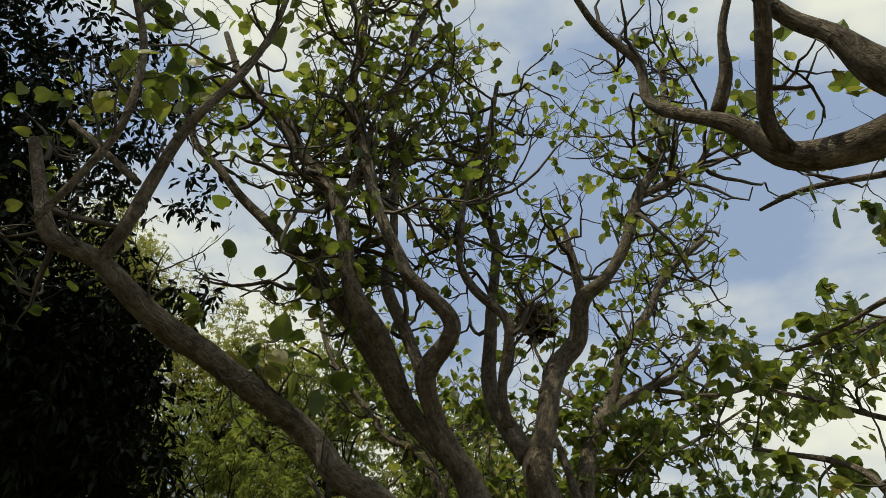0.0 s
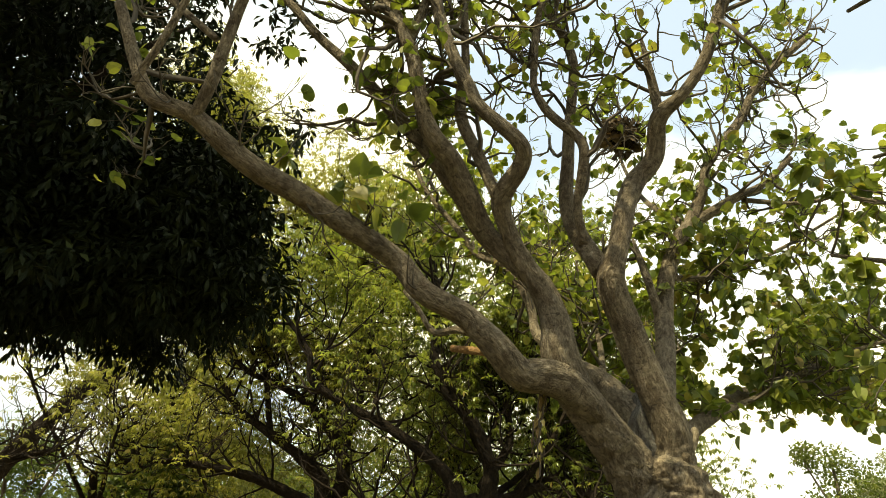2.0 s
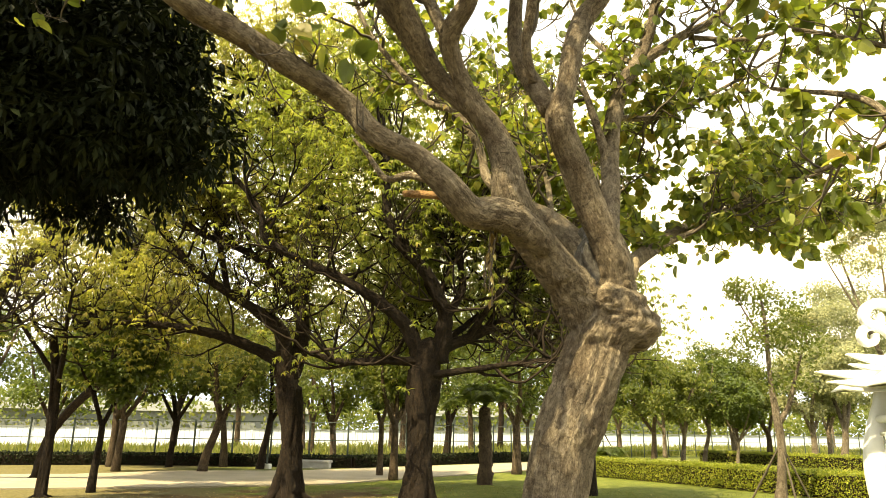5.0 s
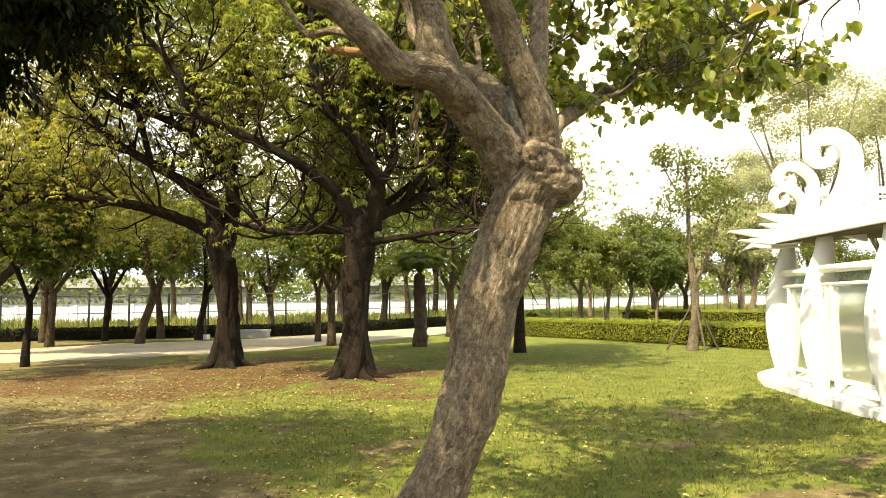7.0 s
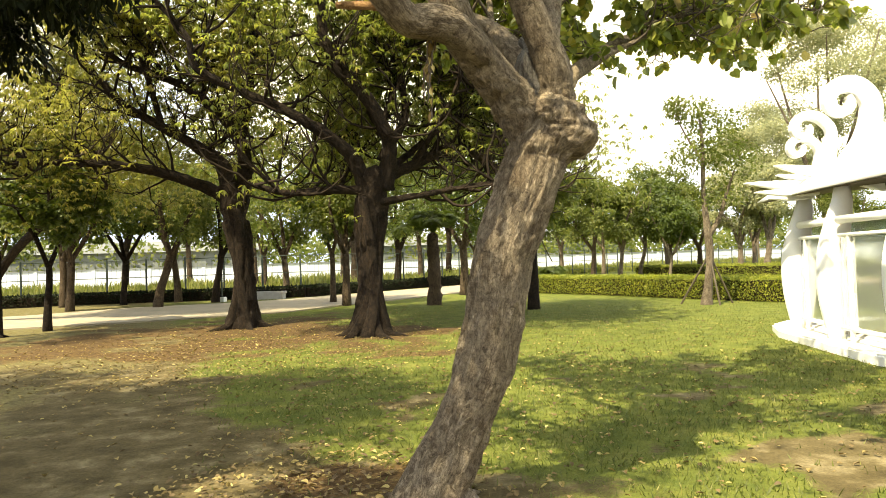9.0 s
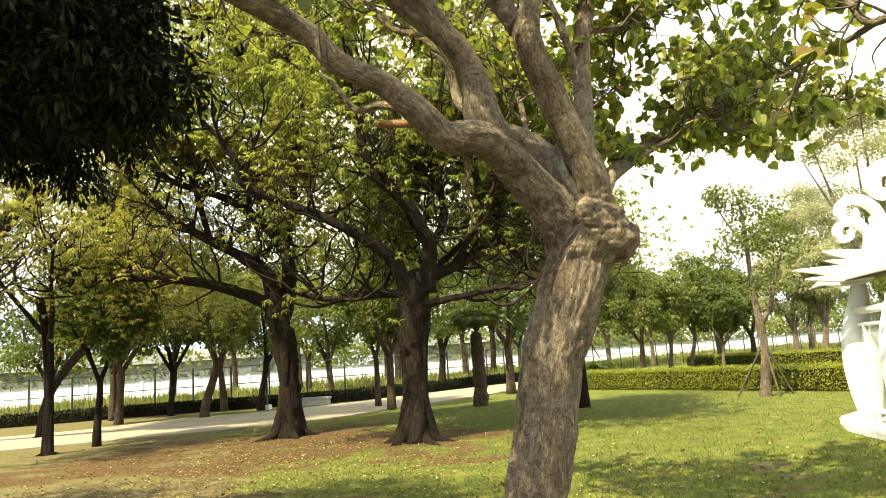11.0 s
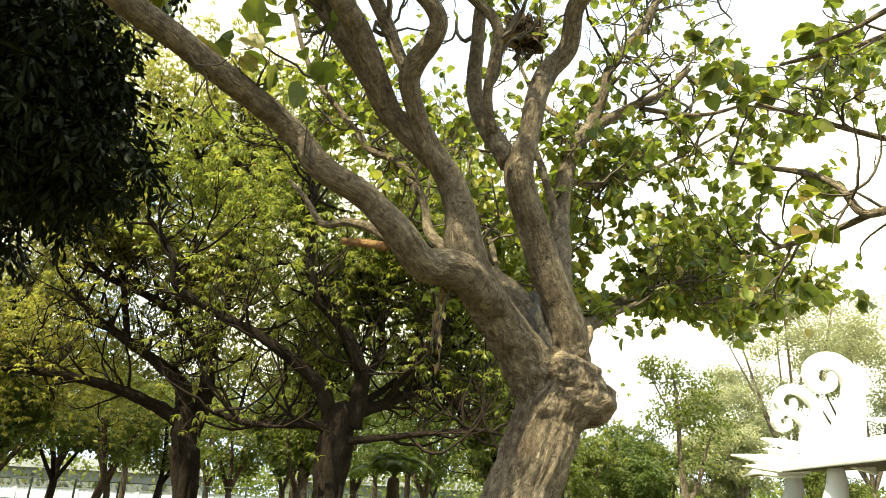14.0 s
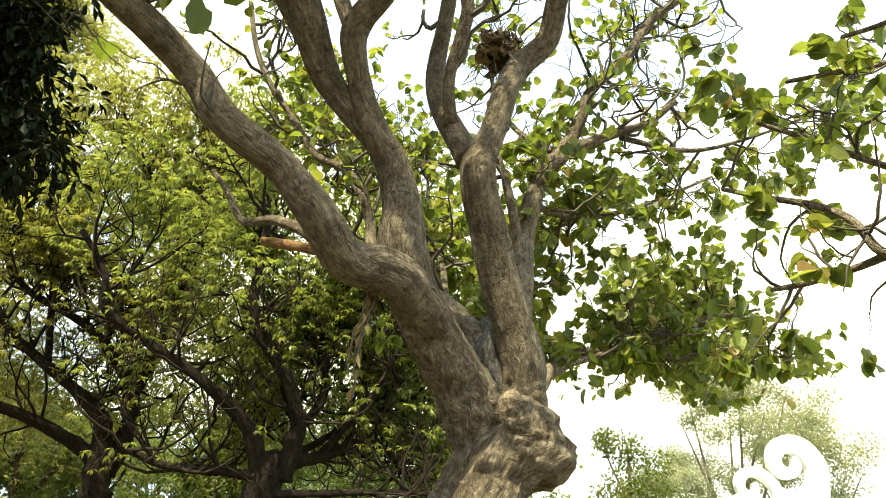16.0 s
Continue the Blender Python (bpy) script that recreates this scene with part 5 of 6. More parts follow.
def park_tree(x, y, height, spread, stem, lean, material, seed, label, leaves=2600, leaf=0.24, bare=0.35, forks=3, bark=None, flat=0.7, group="trees along the fence"):
    """A background tree: leaning forked stem and a crown of leaf clumps with gaps."""
    rng = np.random.default_rng(seed)
    o = (x, y, 0.0)
    t = thing("tree", o, label, "tree", group)
    top = height * bare
    fork = np.array((lean[0] * top, lean[1] * top, top))
    bark = bark or (BARK_MID if seed % 3 else BARK_SHADED)
    limb("trunk", [(0, 0, -0.1, stem * 1.35), (lean[0] * 0.3, lean[1] * 0.3, top * 0.3, stem), (*(fork * 0.7 + (0.04, 0, 0)), stem * 0.9), (*fork, stem * 0.85)], 9, 0.3, bark, t, 0.08, seed)
    ends = []
    for i in range(forks):
        a = 2 * math.pi * (i + rng.uniform(0, 0.6)) / forks
        e = fork + np.array((math.cos(a) * spread * 0.55, math.sin(a) * spread * 0.55, (height - top) * rng.uniform(0.45, 0.8)))
        mid = fork + (e - fork) * 0.5 + rng.normal(size=3) * 0.2
        limb("limb", [(*fork - np.array((0, 0, stem)), stem * 0.7), (*mid, stem * 0.5), (*e, stem * 0.2)], 7, 0.35, bark, t, 0.06, seed + i)
        ends.append(e)
    c = np.array((fork[0], fork[1], top + (height - top) * 0.52))
    n_clump = 26
    d = unit(n_clump, rng)
    clumps = c + d * (spread * 0.72, spread * 0.72, (height - top) * 0.42) * rng.uniform(0.45, 1.0, (n_clump, 1))
    w = rng.uniform(0.5, 1.2, n_clump)
    pick = rng.choice(n_clump, leaves, p=w / w.sum())
    p = clumps[pick] + unit(leaves, rng) * (rng.uniform(0, 1, (leaves, 1)) ** 0.5) * np.array((1, 1, flat)) * (spread * 0.30 * w[pick][:, None])
    axes = unit(leaves, rng) + np.array((0, 0, -0.4))
    leaf_set("crown", p, axes, unit(leaves, rng) * 0.7 + np.array((0, 0, 0.8)), rng.uniform(leaf * 0.7, leaf * 1.3, leaves), OVAL, material, t)
    return t


GREEN = "park tree with a dark stem and green crown"
FENCE_TREES = [(-21.5, 31.8, 7.5, 3.3, 0.17, 0.0, 0.0), (-18.7, 28.2, 7.5, 3.3, 0.16, 0.05, 0.0), (-19.0, 32.8, 7.2, 3.3, 0.14, 0.06, 0.0), (-15.2, 29.1, 7.5, 2.8, 0.18, 0.28, 0.0), (-16.7, 33.9, 7.5, 3.3, 0.17, -0.1, 0.0), (-14.2, 32.7, 7.5, 3.3, 0.16, 0.15, 0.0), (-7.4, 29.3, 7.0, 2.3, 0.12, 0.0, 0.0), (-6.2, 26.9, 7.0, 2.2, 0.15, 0.0, 0.0)]
FENCE_TREES += [(-7.2, 43.6, 8.0, 3.0, 0.22, 0.05, 0.0), (-16.4, 45.0, 8.0, 3.4, 0.20, 0.0, 0.0), (-2.1, 33.2, 7.5, 3.2, 0.2, 0.0, 0.0), (1.0, 22.2, 6.5, 2.0, 0.16, 0.0, 0.0), (-27.0, 34.0, 7.0, 3.0, 0.18, 0.1, 0.0), (-12.6, 38.5, 7.0, 3.0, 0.18, -0.06, 0.0), (-12.8, 18.6, 6.0, 2.2, 0.10, 0.05, 0.0)]
for i, (x, y, h, s, st, lx, ly) in enumerate(FENCE_TREES):
    park_tree(x, y, h, s, st, (lx, ly), LEAF_DEEP if i % 2 == 0 else LEAF_FAR, 100 + i, GREEN, 5200, 0.21, 0.31)
HEDGE_TREES = [(5.2, 47.0, 7.5, 3.2, 0.22, 0.05, LEAF_FAR), (9.0, 52.0, 8.5, 3.4, 0.2, 0.2, LEAF_DEEP), (11.8, 56.0, 9.0, 3.2, 0.3, -0.05, LEAF_FAR), (15.6, 62.0, 8.0, 3.6, 0.3, 0.0, LEAF_DEEP), (16.0, 52.0, 8.0, 3.0, 0.28, 0.0, LEAF_PALE_HAZE), (17.4, 51.0, 8.5, 3.2, 0.3, 0.12, LEAF_PALE_HAZE), (1.5, 58.0, 9.0, 4.2, 0.25, 0.0, LEAF_FAR), (26.0, 58.0, 7.0, 4.0, 0.25, 0.0, LEAF_FAR)]
HEDGE_TREES += [(8.0, 66.0, 9.0, 4.5, 0.25, 0.0, LEAF_FAR), (-4.0, 68.0, 10.0, 5.0, 0.25, 0.0, LEAF_FAR), (7.2, 49.0, 7.0, 3.2, 0.2, 0.1, LEAF_FAR), (3.4, 51.0, 8.0, 3.4, 0.2, 0.0, LEAF_DEEP), (12.6, 59.0, 8.0, 3.6, 0.2, 0.0, LEAF_FAR), (18.5, 57.0, 8.5, 3.6, 0.25, 0.0, LEAF_FAR), (10.3, 48.0, 5.5, 2.6, 0.14, 0.1, LEAF_DEEP), (38.0, 62.0, 8.0, 5.0, 0.25, 0.0, LEAF_FAR)]
for i, (x, y, h, s, st, lx, mt) in enumerate(HEDGE_TREES):
    park_tree(x, y, h, s, st * 0.72, (lx, 0.0), mt, 200 + i, GREEN + " beyond the hedge", 9000, 0.22, 0.28, bark=BARK_GREY if i % 3 else BARK_MID, group="trees beyond the hedge")
for i, (x, y, h, s) in enumerate([(-38, 40, 11.5, 5.0), (-31, 46, 13, 5.4), (-25, 43, 12.0, 5.0), (-19, 50, 14, 5.6), (-12.5, 54, 14, 5.4), (-5.5, 58, 15, 5.6), (-28, 58, 15, 5.8), (-16, 64, 16, 6.0), (1.0, 64, 15, 5.6), (-9.0, 66, 16, 6.0)]):
    park_tree(x, y, h, s, 0.24, (0.03 * (i % 3 - 1), 0.0), LEAF_FAR if i % 2 else LEAF_DEEP, 400 + i, "broad green tree beyond the wire fence", 5200, 0.30, 0.26, 4, group="trees beyond the fence")
park_tree(28.5, 88.0, 20.5, 8.5, 0.25, (0, 0), LEAF_PALE_HAZE, 301, "tall pale tree with a domed feathery crown, haze in its leaf colour", 30000, 0.30, 0.25, 5, BARK_GREY, group="tall pale trees")
park_tree(25.0, 60.0, 24.0, 8.0, 0.24, (0, 0), LEAF_PALE_HAZE, 302, "tall pale open-crowned tree above the pavilion, haze in its leaf colour", 26000, 0.22, 0.2, 6, BARK_GREY, group="tall pale trees")
park_tree(36.0, 70.0, 24.0, 8.5, 0.24, (0, 0), LEAF_PALE_HAZE, 303, "tall pale open-crowned tree above the pavilion, haze in its leaf colour", 26000, 0.25, 0.2, 6, BARK_GREY, group="tall pale trees")


# ---- hedges ----
def hedge(line, width, height, material, label, seed, density, leaf):
    rng = np.random.default_rng(seed)
    x0, y0 = line[0]
    t = thing("hedge", (x0, y0, 0), label, "hedge")
    rows = along(line, 0.12)
    rows = np.array(rows)
    n = int(len(rows) * density)
    r = rows[rng.integers(0, len(rows), n)]
    side = rng.uniform(-1, 1, n)
    up = rng.uniform(0, 1, n)
    face = rng.random(n)
    side = np.where(face < 0.6, np.sign(side) * rng.uniform(0.8, 1.05, n), side)
    up = np.where(face >= 0.6, rng.uniform(0.9, 1.05, n), up)
    p = np.stack([r[:, 0] - r[:, 3] * side * width / 2 - x0, r[:, 1] + r[:, 2] * side * width / 2 - y0, 0.02 + up * height], axis=1)
    p += rng.normal(size=p.shape) * 0.03
    leaf_set("foliage", p, unit(n, rng) + np.array((0, 0, 0.5)), unit(n, rng) + np.array((0, 0, 0.6)), rng.uniform(leaf * 0.7, leaf * 1.3, n), OVAL, material, t)
    bm = bmesh.new()
    for (ax, ay), (bx, by) in zip(line, line[1:]):
        d = Vector((bx - ax, by - ay, 0))
        m = Matrix.Translation(((ax + bx) / 2 - x0, (ay + by) / 2 - y0, height * 0.47)) @ Matrix.Rotation(math.atan2(d.y, d.x), 4, "Z")
        bmesh.ops.create_cube(bm, size=1.0, matrix=m @ Matrix.Diagonal((d.length + 0.1, width * 0.8, height * 0.9, 1)))
    # shade is put into the core's near-black colour
    part("core", bm, BARK_SHADED, t)
    return t


hedge([(-0.5, 36.5), (1.6, 33.0), (4.9, 28.6), (7.1, 24.9), (8.6, 22.9), (12.5, 18.5)], 0.9, 0.72, LEAF_HEDGE, "clipped yellow-green box hedge along the lawn", 51, 330, 0.062)
hedge([(9.5, 55.0), (16.0, 44.5), (24.0, 34.0)], 1.0, 0.75, LEAF_HEDGE, "clipped yellow-green box hedge further back", 52, 110, 0.09)
# verge in tree shadow, built as a near-black strip with shade in its colour
hedge([(-40, 24.0), (-29, 30.2), (-22.0, 33.9), (-10.7, 35.8), (-6.0, 44.5), (0, 55)], 0.8, 0.5, LEAF_SHADED, "low dark hedge-like strip for the shaded verge along the path", 53, 60, 0.12)


def weeds():
    rng = np.random.default_rng(61)
    line = np.array(along([(-60, 38), (-40, 46), (-20, 56), (0, 74), (20, 92), (50, 105)], 0.25))
    near = np.array(along([(-48, 22.5), (-30, 34.5), (-22, 38.5), (-10.8, 41), (-6.5, 48.5), (-1, 58.5), (9, 72), (30, 87)], 0.25))
    n = 42000
    r = np.where((rng.random(n) < 0.5)[:, None], line[rng.integers(0, len(line), n)], near[rng.integers(0, len(near), n)])
    off = rng.uniform(-1, 7, n)
    p = np.stack([r[:, 0] - r[:, 3] * off, r[:, 1] + r[:, 2] * off, np.zeros(n)], axis=1)
    big = np.array([0.6 + 0.7 * max(0, noise.noise(Vector((q[0] * 0.2, q[1] * 0.2, 3)))) for q in p])
    leaf_set("weeds", p, unit(n, rng) * 0.45 + np.array((0, 0, 0.8)), unit(n, rng), rng.uniform(0.6, 1.45, n) * big, (OVAL_V * (0.22, 1, 1), OVAL_F), LEAF_WEED, None)
    tagged(bpy.data.objects["weeds"], "rank green weeds before the white wall", "weeds")


weeds()


# ---- pavilion ----
def plate(bm, spine, widths, y, thick):
    """A flat curved plate standing in a plane of constant y: a spine of (x, z) with widths."""
    p = np.array(spine, float)
    rows = spline([(a, 0, b, w) for (a, b), w in zip(p, widths)], 0.05)
    q, w = rows[:, [0, 2]], rows[:, 3]
    t = np.gradient(q, axis=0)
    t /= np.linalg.norm(t, axis=1)[:, None]
    n = np.stack([-t[:, 1], t[:, 0]], axis=1)
    rings = []
    for c, d, k in zip(q, n, w):
        a, b = c + d * k / 2, c - d * k / 2
        e = min(0.02, k * 0.2)
        rings.append([bm.verts.new(v) for v in ((a[0] - d[0] * e, y - thick / 2, a[1] - d[1] * e), (a[0], y - thick / 2 + e, a[1]), (a[0], y + thick / 2, a[1]),
                                                  (b[0], y + thick / 2, b[1]), (b[0], y - thick / 2 + e, b[1]), (b[0] + d[0] * e, y - thick / 2, b[1] + d[1] * e))])
    for r, s in zip(rings, rings[1:]):
        for i in range(6):
            bm.faces.new((r[i], r[(i + 1) % 6], s[(i + 1) % 6], s[i]))
    bm.faces.new(rings[0][::-1]), bm.faces.new(rings[-1])


def bowed_rib(bm, x, y, height, deep, bulge, half=0.13):
    """A boat-shaped fin: deep in the middle, bowed outwards (towards smaller x), leaning in at the top."""
    rings = []
    for i in range(19):
        k = i / 18
        out = -bulge * math.sin(math.pi * min(1, k * 1.12) ** 0.9) + 0.5 * max(0, k - 0.5) ** 1.6
        w = deep * (0.30 + 0.70 * math.sin(math.pi * (0.08 + 0.84 * k)))
        z = 0.12 + k * height
        c, h = x + out, half * (0.55 + 0.45 * math.sin(math.pi * (0.1 + 0.8 * k)))
        rings.append([bm.verts.new(v) for v in ((c, y, z), (c + w * 0.16, y - h * 0.75, z), (c + w * 0.5, y - h, z), (c + w * 0.9, y - h * 0.7, z), (c + w, y, z), (c + w * 0.9, y + h * 0.7, z), (c + w * 0.5, y + h, z), (c + w * 0.16, y + h * 0.75, z))])
    for r, s in zip(rings, rings[1:]):
        for i in range(8):
            bm.faces.new((r[i], r[(i + 1) % 8], s[(i + 1) % 8], s[i]))
    bm.faces.new(rings[0][::-1]), bm.faces.new(rings[-1])
    bmesh.ops.recalc_face_normals(bm, faces=bm.faces)


def glass_material():
    m, nt, bsdf = nodes("shop_glass")
    bsdf.inputs["Base Color"].default_value = (0.70, 0.78, 0.76, 1)
    bsdf.inputs["Roughness"].default_value = 0.06
    bsdf.inputs["Transmission Weight"].default_value = 0.85
    bsdf.inputs["IOR"].default_value = 1.45
    return m


GLASS = glass_material()
COUNTER = plain_material("pale_counter", (0.62, 0.54, 0.38), (0.74, 0.66, 0.48), 2, 0.5)
INSIDE = plain_material("pale_interior", (0.26, 0.27, 0.26), (0.36, 0.37, 0.36), 1.5, 0.7)


def pavilion():
    t = thing("pavilion", (6.5, 10.8, 0), "white curved glass pavilion with scroll-shaped roof ornaments on a white kerb", "pavilion")
    sh = Matrix.Translation((-6.5, -10.8, 0))

    def add(name, bm, material, label="", smooth=False, parent=t):
        bmesh.ops.transform(bm, matrix=sh, verts=bm.verts)
        return part(name, bm, material, parent, label, smooth)

    ribs = [(5.64, 13.55), (5.54, 11.75), (5.58, 9.75), (5.80, 7.8), (6.30, 5.9)]
    # plinth: rounded kerb round the foot
    bm = bmesh.new()
    rim = [(6.9, 15.6), (6.1, 15.2), (5.55, 14.45), (5.3, 13.4), (5.3, 12.2), (5.34, 11.0), (5.42, 9.6), (5.6, 7.8), (6.1, 5.4), (7.0, 4.2), (10.5, 4.0), (11.0, 9.0), (10.5, 15.6)]
    low_ring, top_ring = [bm.verts.new((x, y, -0.05)) for x, y in rim], [bm.verts.new((x, y, 0.13)) for x, y in rim]
    bm.faces.new(top_ring)
    for i in range(len(rim)):
        j = (i + 1) % len(rim)
        bm.faces.new((low_ring[i], low_ring[j], top_ring[j], top_ring[i]))
    bmesh.ops.recalc_face_normals(bm, faces=bm.faces)
    bmesh.ops.bevel(bm, geom=[e for e in bm.edges if e.verts[0].co.z > 0 and e.verts[1].co.z > 0], offset=0.03, segments=2, affect="EDGES")
    add("plinth", bm, WHITE, "white painted kerb")
    bm = bmesh.new()
    box(bm, 6.0, 5.9, 0.134, 10.4, 14.4, 0.15)
    add("floor_slab", bm, CONCRETE)
    for x, y in ribs:
        bm = bmesh.new()
        bowed_rib(bm, x - 0.02, y, 2.46, 0.50, 0.17)
        add("rib", bm, WHITE, "bowed white rib", True)
    for (xa, ya), (xb, yb) in zip(ribs, ribs[1:]):
        d = Vector((xb - xa, yb - ya, 0)).normalized()
        a, b = Vector((xa, ya, 0)) + d * 0.2 + Vector((0.10, 0, 0)), Vector((xb, yb, 0)) - d * 0.2 + Vector((0.10, 0, 0))
        for z, r, nm in ((2.01, 0.065, "beam"), (1.77, 0.03, "top_rail"), (0.33, 0.035, "bottom_rail")):
            bm = bmesh.new()
            rod(bm, a + Vector((0, 0, z)), b + Vector((0, 0, z)), r, 10)
            add(nm, bm, WHITE, "", True)
        for k in (0.2,):
            q = a + (b - a) * k
            bm = bmesh.new()
            box(bm, q.x - 0.03, q.y - 0.03, 0.14, q.x + 0.03, q.y + 0.03, 1.77, 0.006)
            add("mullion", bm, WHITE)
        bm = bmesh.new()
        o = Vector((0.02, 0, 0))
        vs = [bm.verts.new(v) for v in (a + o + Vector((0, 0, 0.35)), b + o + Vector((0, 0, 0.35)), b + o + Vector((0, 0, 1.76)), a + o + Vector((0, 0, 1.76)))]
        g = bm.faces.new(vs)
        bmesh.ops.solidify(bm, geom=[g], thickness=0.01)
        pane = add("pane", bm, GLASS, "greenish glass pane")
        pane.visible_shadow = False
    # end screen on the far side
    for k in range(2):
        x0, x1 = 6.15 + k * 2.0, 8.05 + k * 2.0
        bm = bmesh.new()
        box(bm, x0, 14.28, 0.35, x1, 14.3, 2.1)
        pane = add("pane", bm, GLASS)
        pane.visible_shadow = False
        bm = bmesh.new()
        box(bm, x1, 14.24, 0.14, x1 + 0.08, 14.34, 2.5, 0.008)
        add("mullion", bm, WHITE)
    bm = bmesh.new()
    box(bm, 9.2, 5.6, 0.14, 9.35, 14.2, 2.55)
    add("back_wall", bm, INSIDE)
    bm = bmesh.new()
    box(bm, 6.7, 6.6, 0.14, 7.3, 12.6, 0.95, 0.02)
    counter = add("counter", bm, INSIDE, "pale counter")
    bm = bmesh.new()
    box(bm, 6.62, 6.5, 0.954, 7.36, 12.7, 1.0, 0.01)
    add("counter_top", bm, COUNTER, "", False, t)
    # roof: a shallow vault with a brown underside
    rows_top, rows_low = [], []
    bm, under = bmesh.new(), bmesh.new()
    for i in range(13):
        k = i / 12
        y = 14.6 - k * 10.0
        rise = 0.10 * math.sin(math.pi * min(1.0, 0.15 + k * 0.8))
        xe = 5.40 + 0.8 * k * k
        prof = [(xe, 2.53), (xe + 0.16, 2.62 + rise * 0.5), (xe + 0.5, 2.84 + rise), (7.5, 3.05 + rise), (9.5, 2.95 + rise), (10.6, 2.75 + rise)]
        soffit = [(xe + 0.03, 2.515), (xe + 0.5, 2.56), (xe + 1.0, 2.64), (7.5, 2.72), (9.5, 2.72), (10.5, 2.66)]
        rows_top.append([bm.verts.new((x, y, z)) for x, z in prof] + [bm.verts.new((x, y, z + 0.012)) for x, z in soffit[::-1]])
        rows_low.append([under.verts.new((x, y, z)) for x, z in soffit])
    for r, s in zip(rows_top, rows_top[1:]):
        n = len(r)
        for i in range(n):
            bm.faces.new((r[i], r[(i + 1) % n], s[(i + 1) % n], s[i]))
    bm.faces.new(rows_top[0]), bm.faces.new(rows_top[-1][::-1])
    bmesh.ops.recalc_face_normals(bm, faces=bm.faces)
    add("roof", bm, WHITE, "white curved roof", True)
    for r, s in zip(rows_low, rows_low[1:]):
        for i in range(5):
            under.faces.new((r[i], r[i + 1], s[i + 1], s[i]))
    add("soffit", under, UNDERSIDE, "brown boarded underside", True)
    # pointed feathers at the roof's end
    for tip, root, w, y in (((5.22, 3.07), (6.5, 2.85), 0.20, 13.0), ((4.74, 2.79), (6.1, 2.72), 0.17, 13.15), ((4.84, 2.60), (5.9, 2.6), 0.14, 12.9), ((5.12, 2.50), (5.9, 2.54), 0.12, 13.1), ((5.35, 2.93), (6.3, 2.8), 0.14, 13.3)):
        mid = ((tip[0] + root[0]) / 2, (tip[1] + root[1]) / 2 - 0.02)
        bm = bmesh.new()
        plate(bm, [tip, ((tip[0] * 2 + mid[0]) / 3, (tip[1] * 2 + mid[1]) / 3), mid, root], [0.02, w * 0.5, w, w * 1.2], y, 0.10)
        add("feather", bm, WHITE, "pointed white blade")
    for tip, root, w, y in (((6.35, 3.30), (7.9, 3.25), 0.16, 11.8), ((6.6, 3.15), (8.0, 3.1), 0.14, 11.6)):
        bm = bmesh.new()
        plate(bm, [tip, ((tip[0] + root[0]) / 2, (tip[1] + root[1]) / 2), root], [0.02, w, w * 1.2], y, 0.10)
        add("feather", bm, WHITE, "pointed white blade")
    # scrolls
    def coil(cx, cz, turns):
        """A spiral from rows of angle in degrees and radius."""
        return [(cx + r * math.cos(radians(w)), cz + r * math.sin(radians(w))) for w, r in turns]

    for stem, middle, turns, widths in (
            ([(6.13, 2.72), (6.17, 3.0), (6.25, 3.38)], (5.79, 3.71), [(0, 0.47), (45, 0.33), (90, 0.24), (135, 0.18), (180, 0.15), (225, 0.14), (270, 0.135), (315, 0.135), (360, 0.13), (400, 0.12)], [0.34, 0.28, 0.19, 0.17, 0.17, 0.16, 0.16, 0.15, 0.14, 0.13, 0.12, 0.11, 0.06]),
            ([(6.03, 2.72), (6.05, 2.99), (6.08, 3.2)], (5.70, 3.38), [(0, 0.37), (45, 0.26), (90, 0.19), (135, 0.15), (180, 0.125), (225, 0.12), (270, 0.115), (315, 0.115), (360, 0.11), (400, 0.10)], [0.26, 0.2, 0.16, 0.14, 0.14, 0.14, 0.13, 0.13, 0.12, 0.12, 0.11, 0.10, 0.06]),
            ([(6.62, 2.70), (6.72, 3.06), (6.86, 3.44), (6.96, 3.86)], (6.47, 4.18), [(0, 0.50), (40, 0.40), (80, 0.32), (120, 0.26), (160, 0.22), (200, 0.205), (240, 0.195), (280, 0.19), (320, 0.185), (360, 0.18), (400, 0.17)], [1.1, 0.72, 0.46, 0.37, 0.35, 0.33, 0.30, 0.27, 0.24, 0.22, 0.2, 0.19, 0.18, 0.15, 0.07])):
        spine = stem + coil(*middle, turns)
        bm = bmesh.new()
        plate(bm, spine, widths, 13.0 + 0.012 * len(turns) + 0.02 * len(stem) + 0.05 * (middle[0] < 5.75), 0.16)
        add("scroll", bm, WHITE, "white scroll ornament")


pavilion()


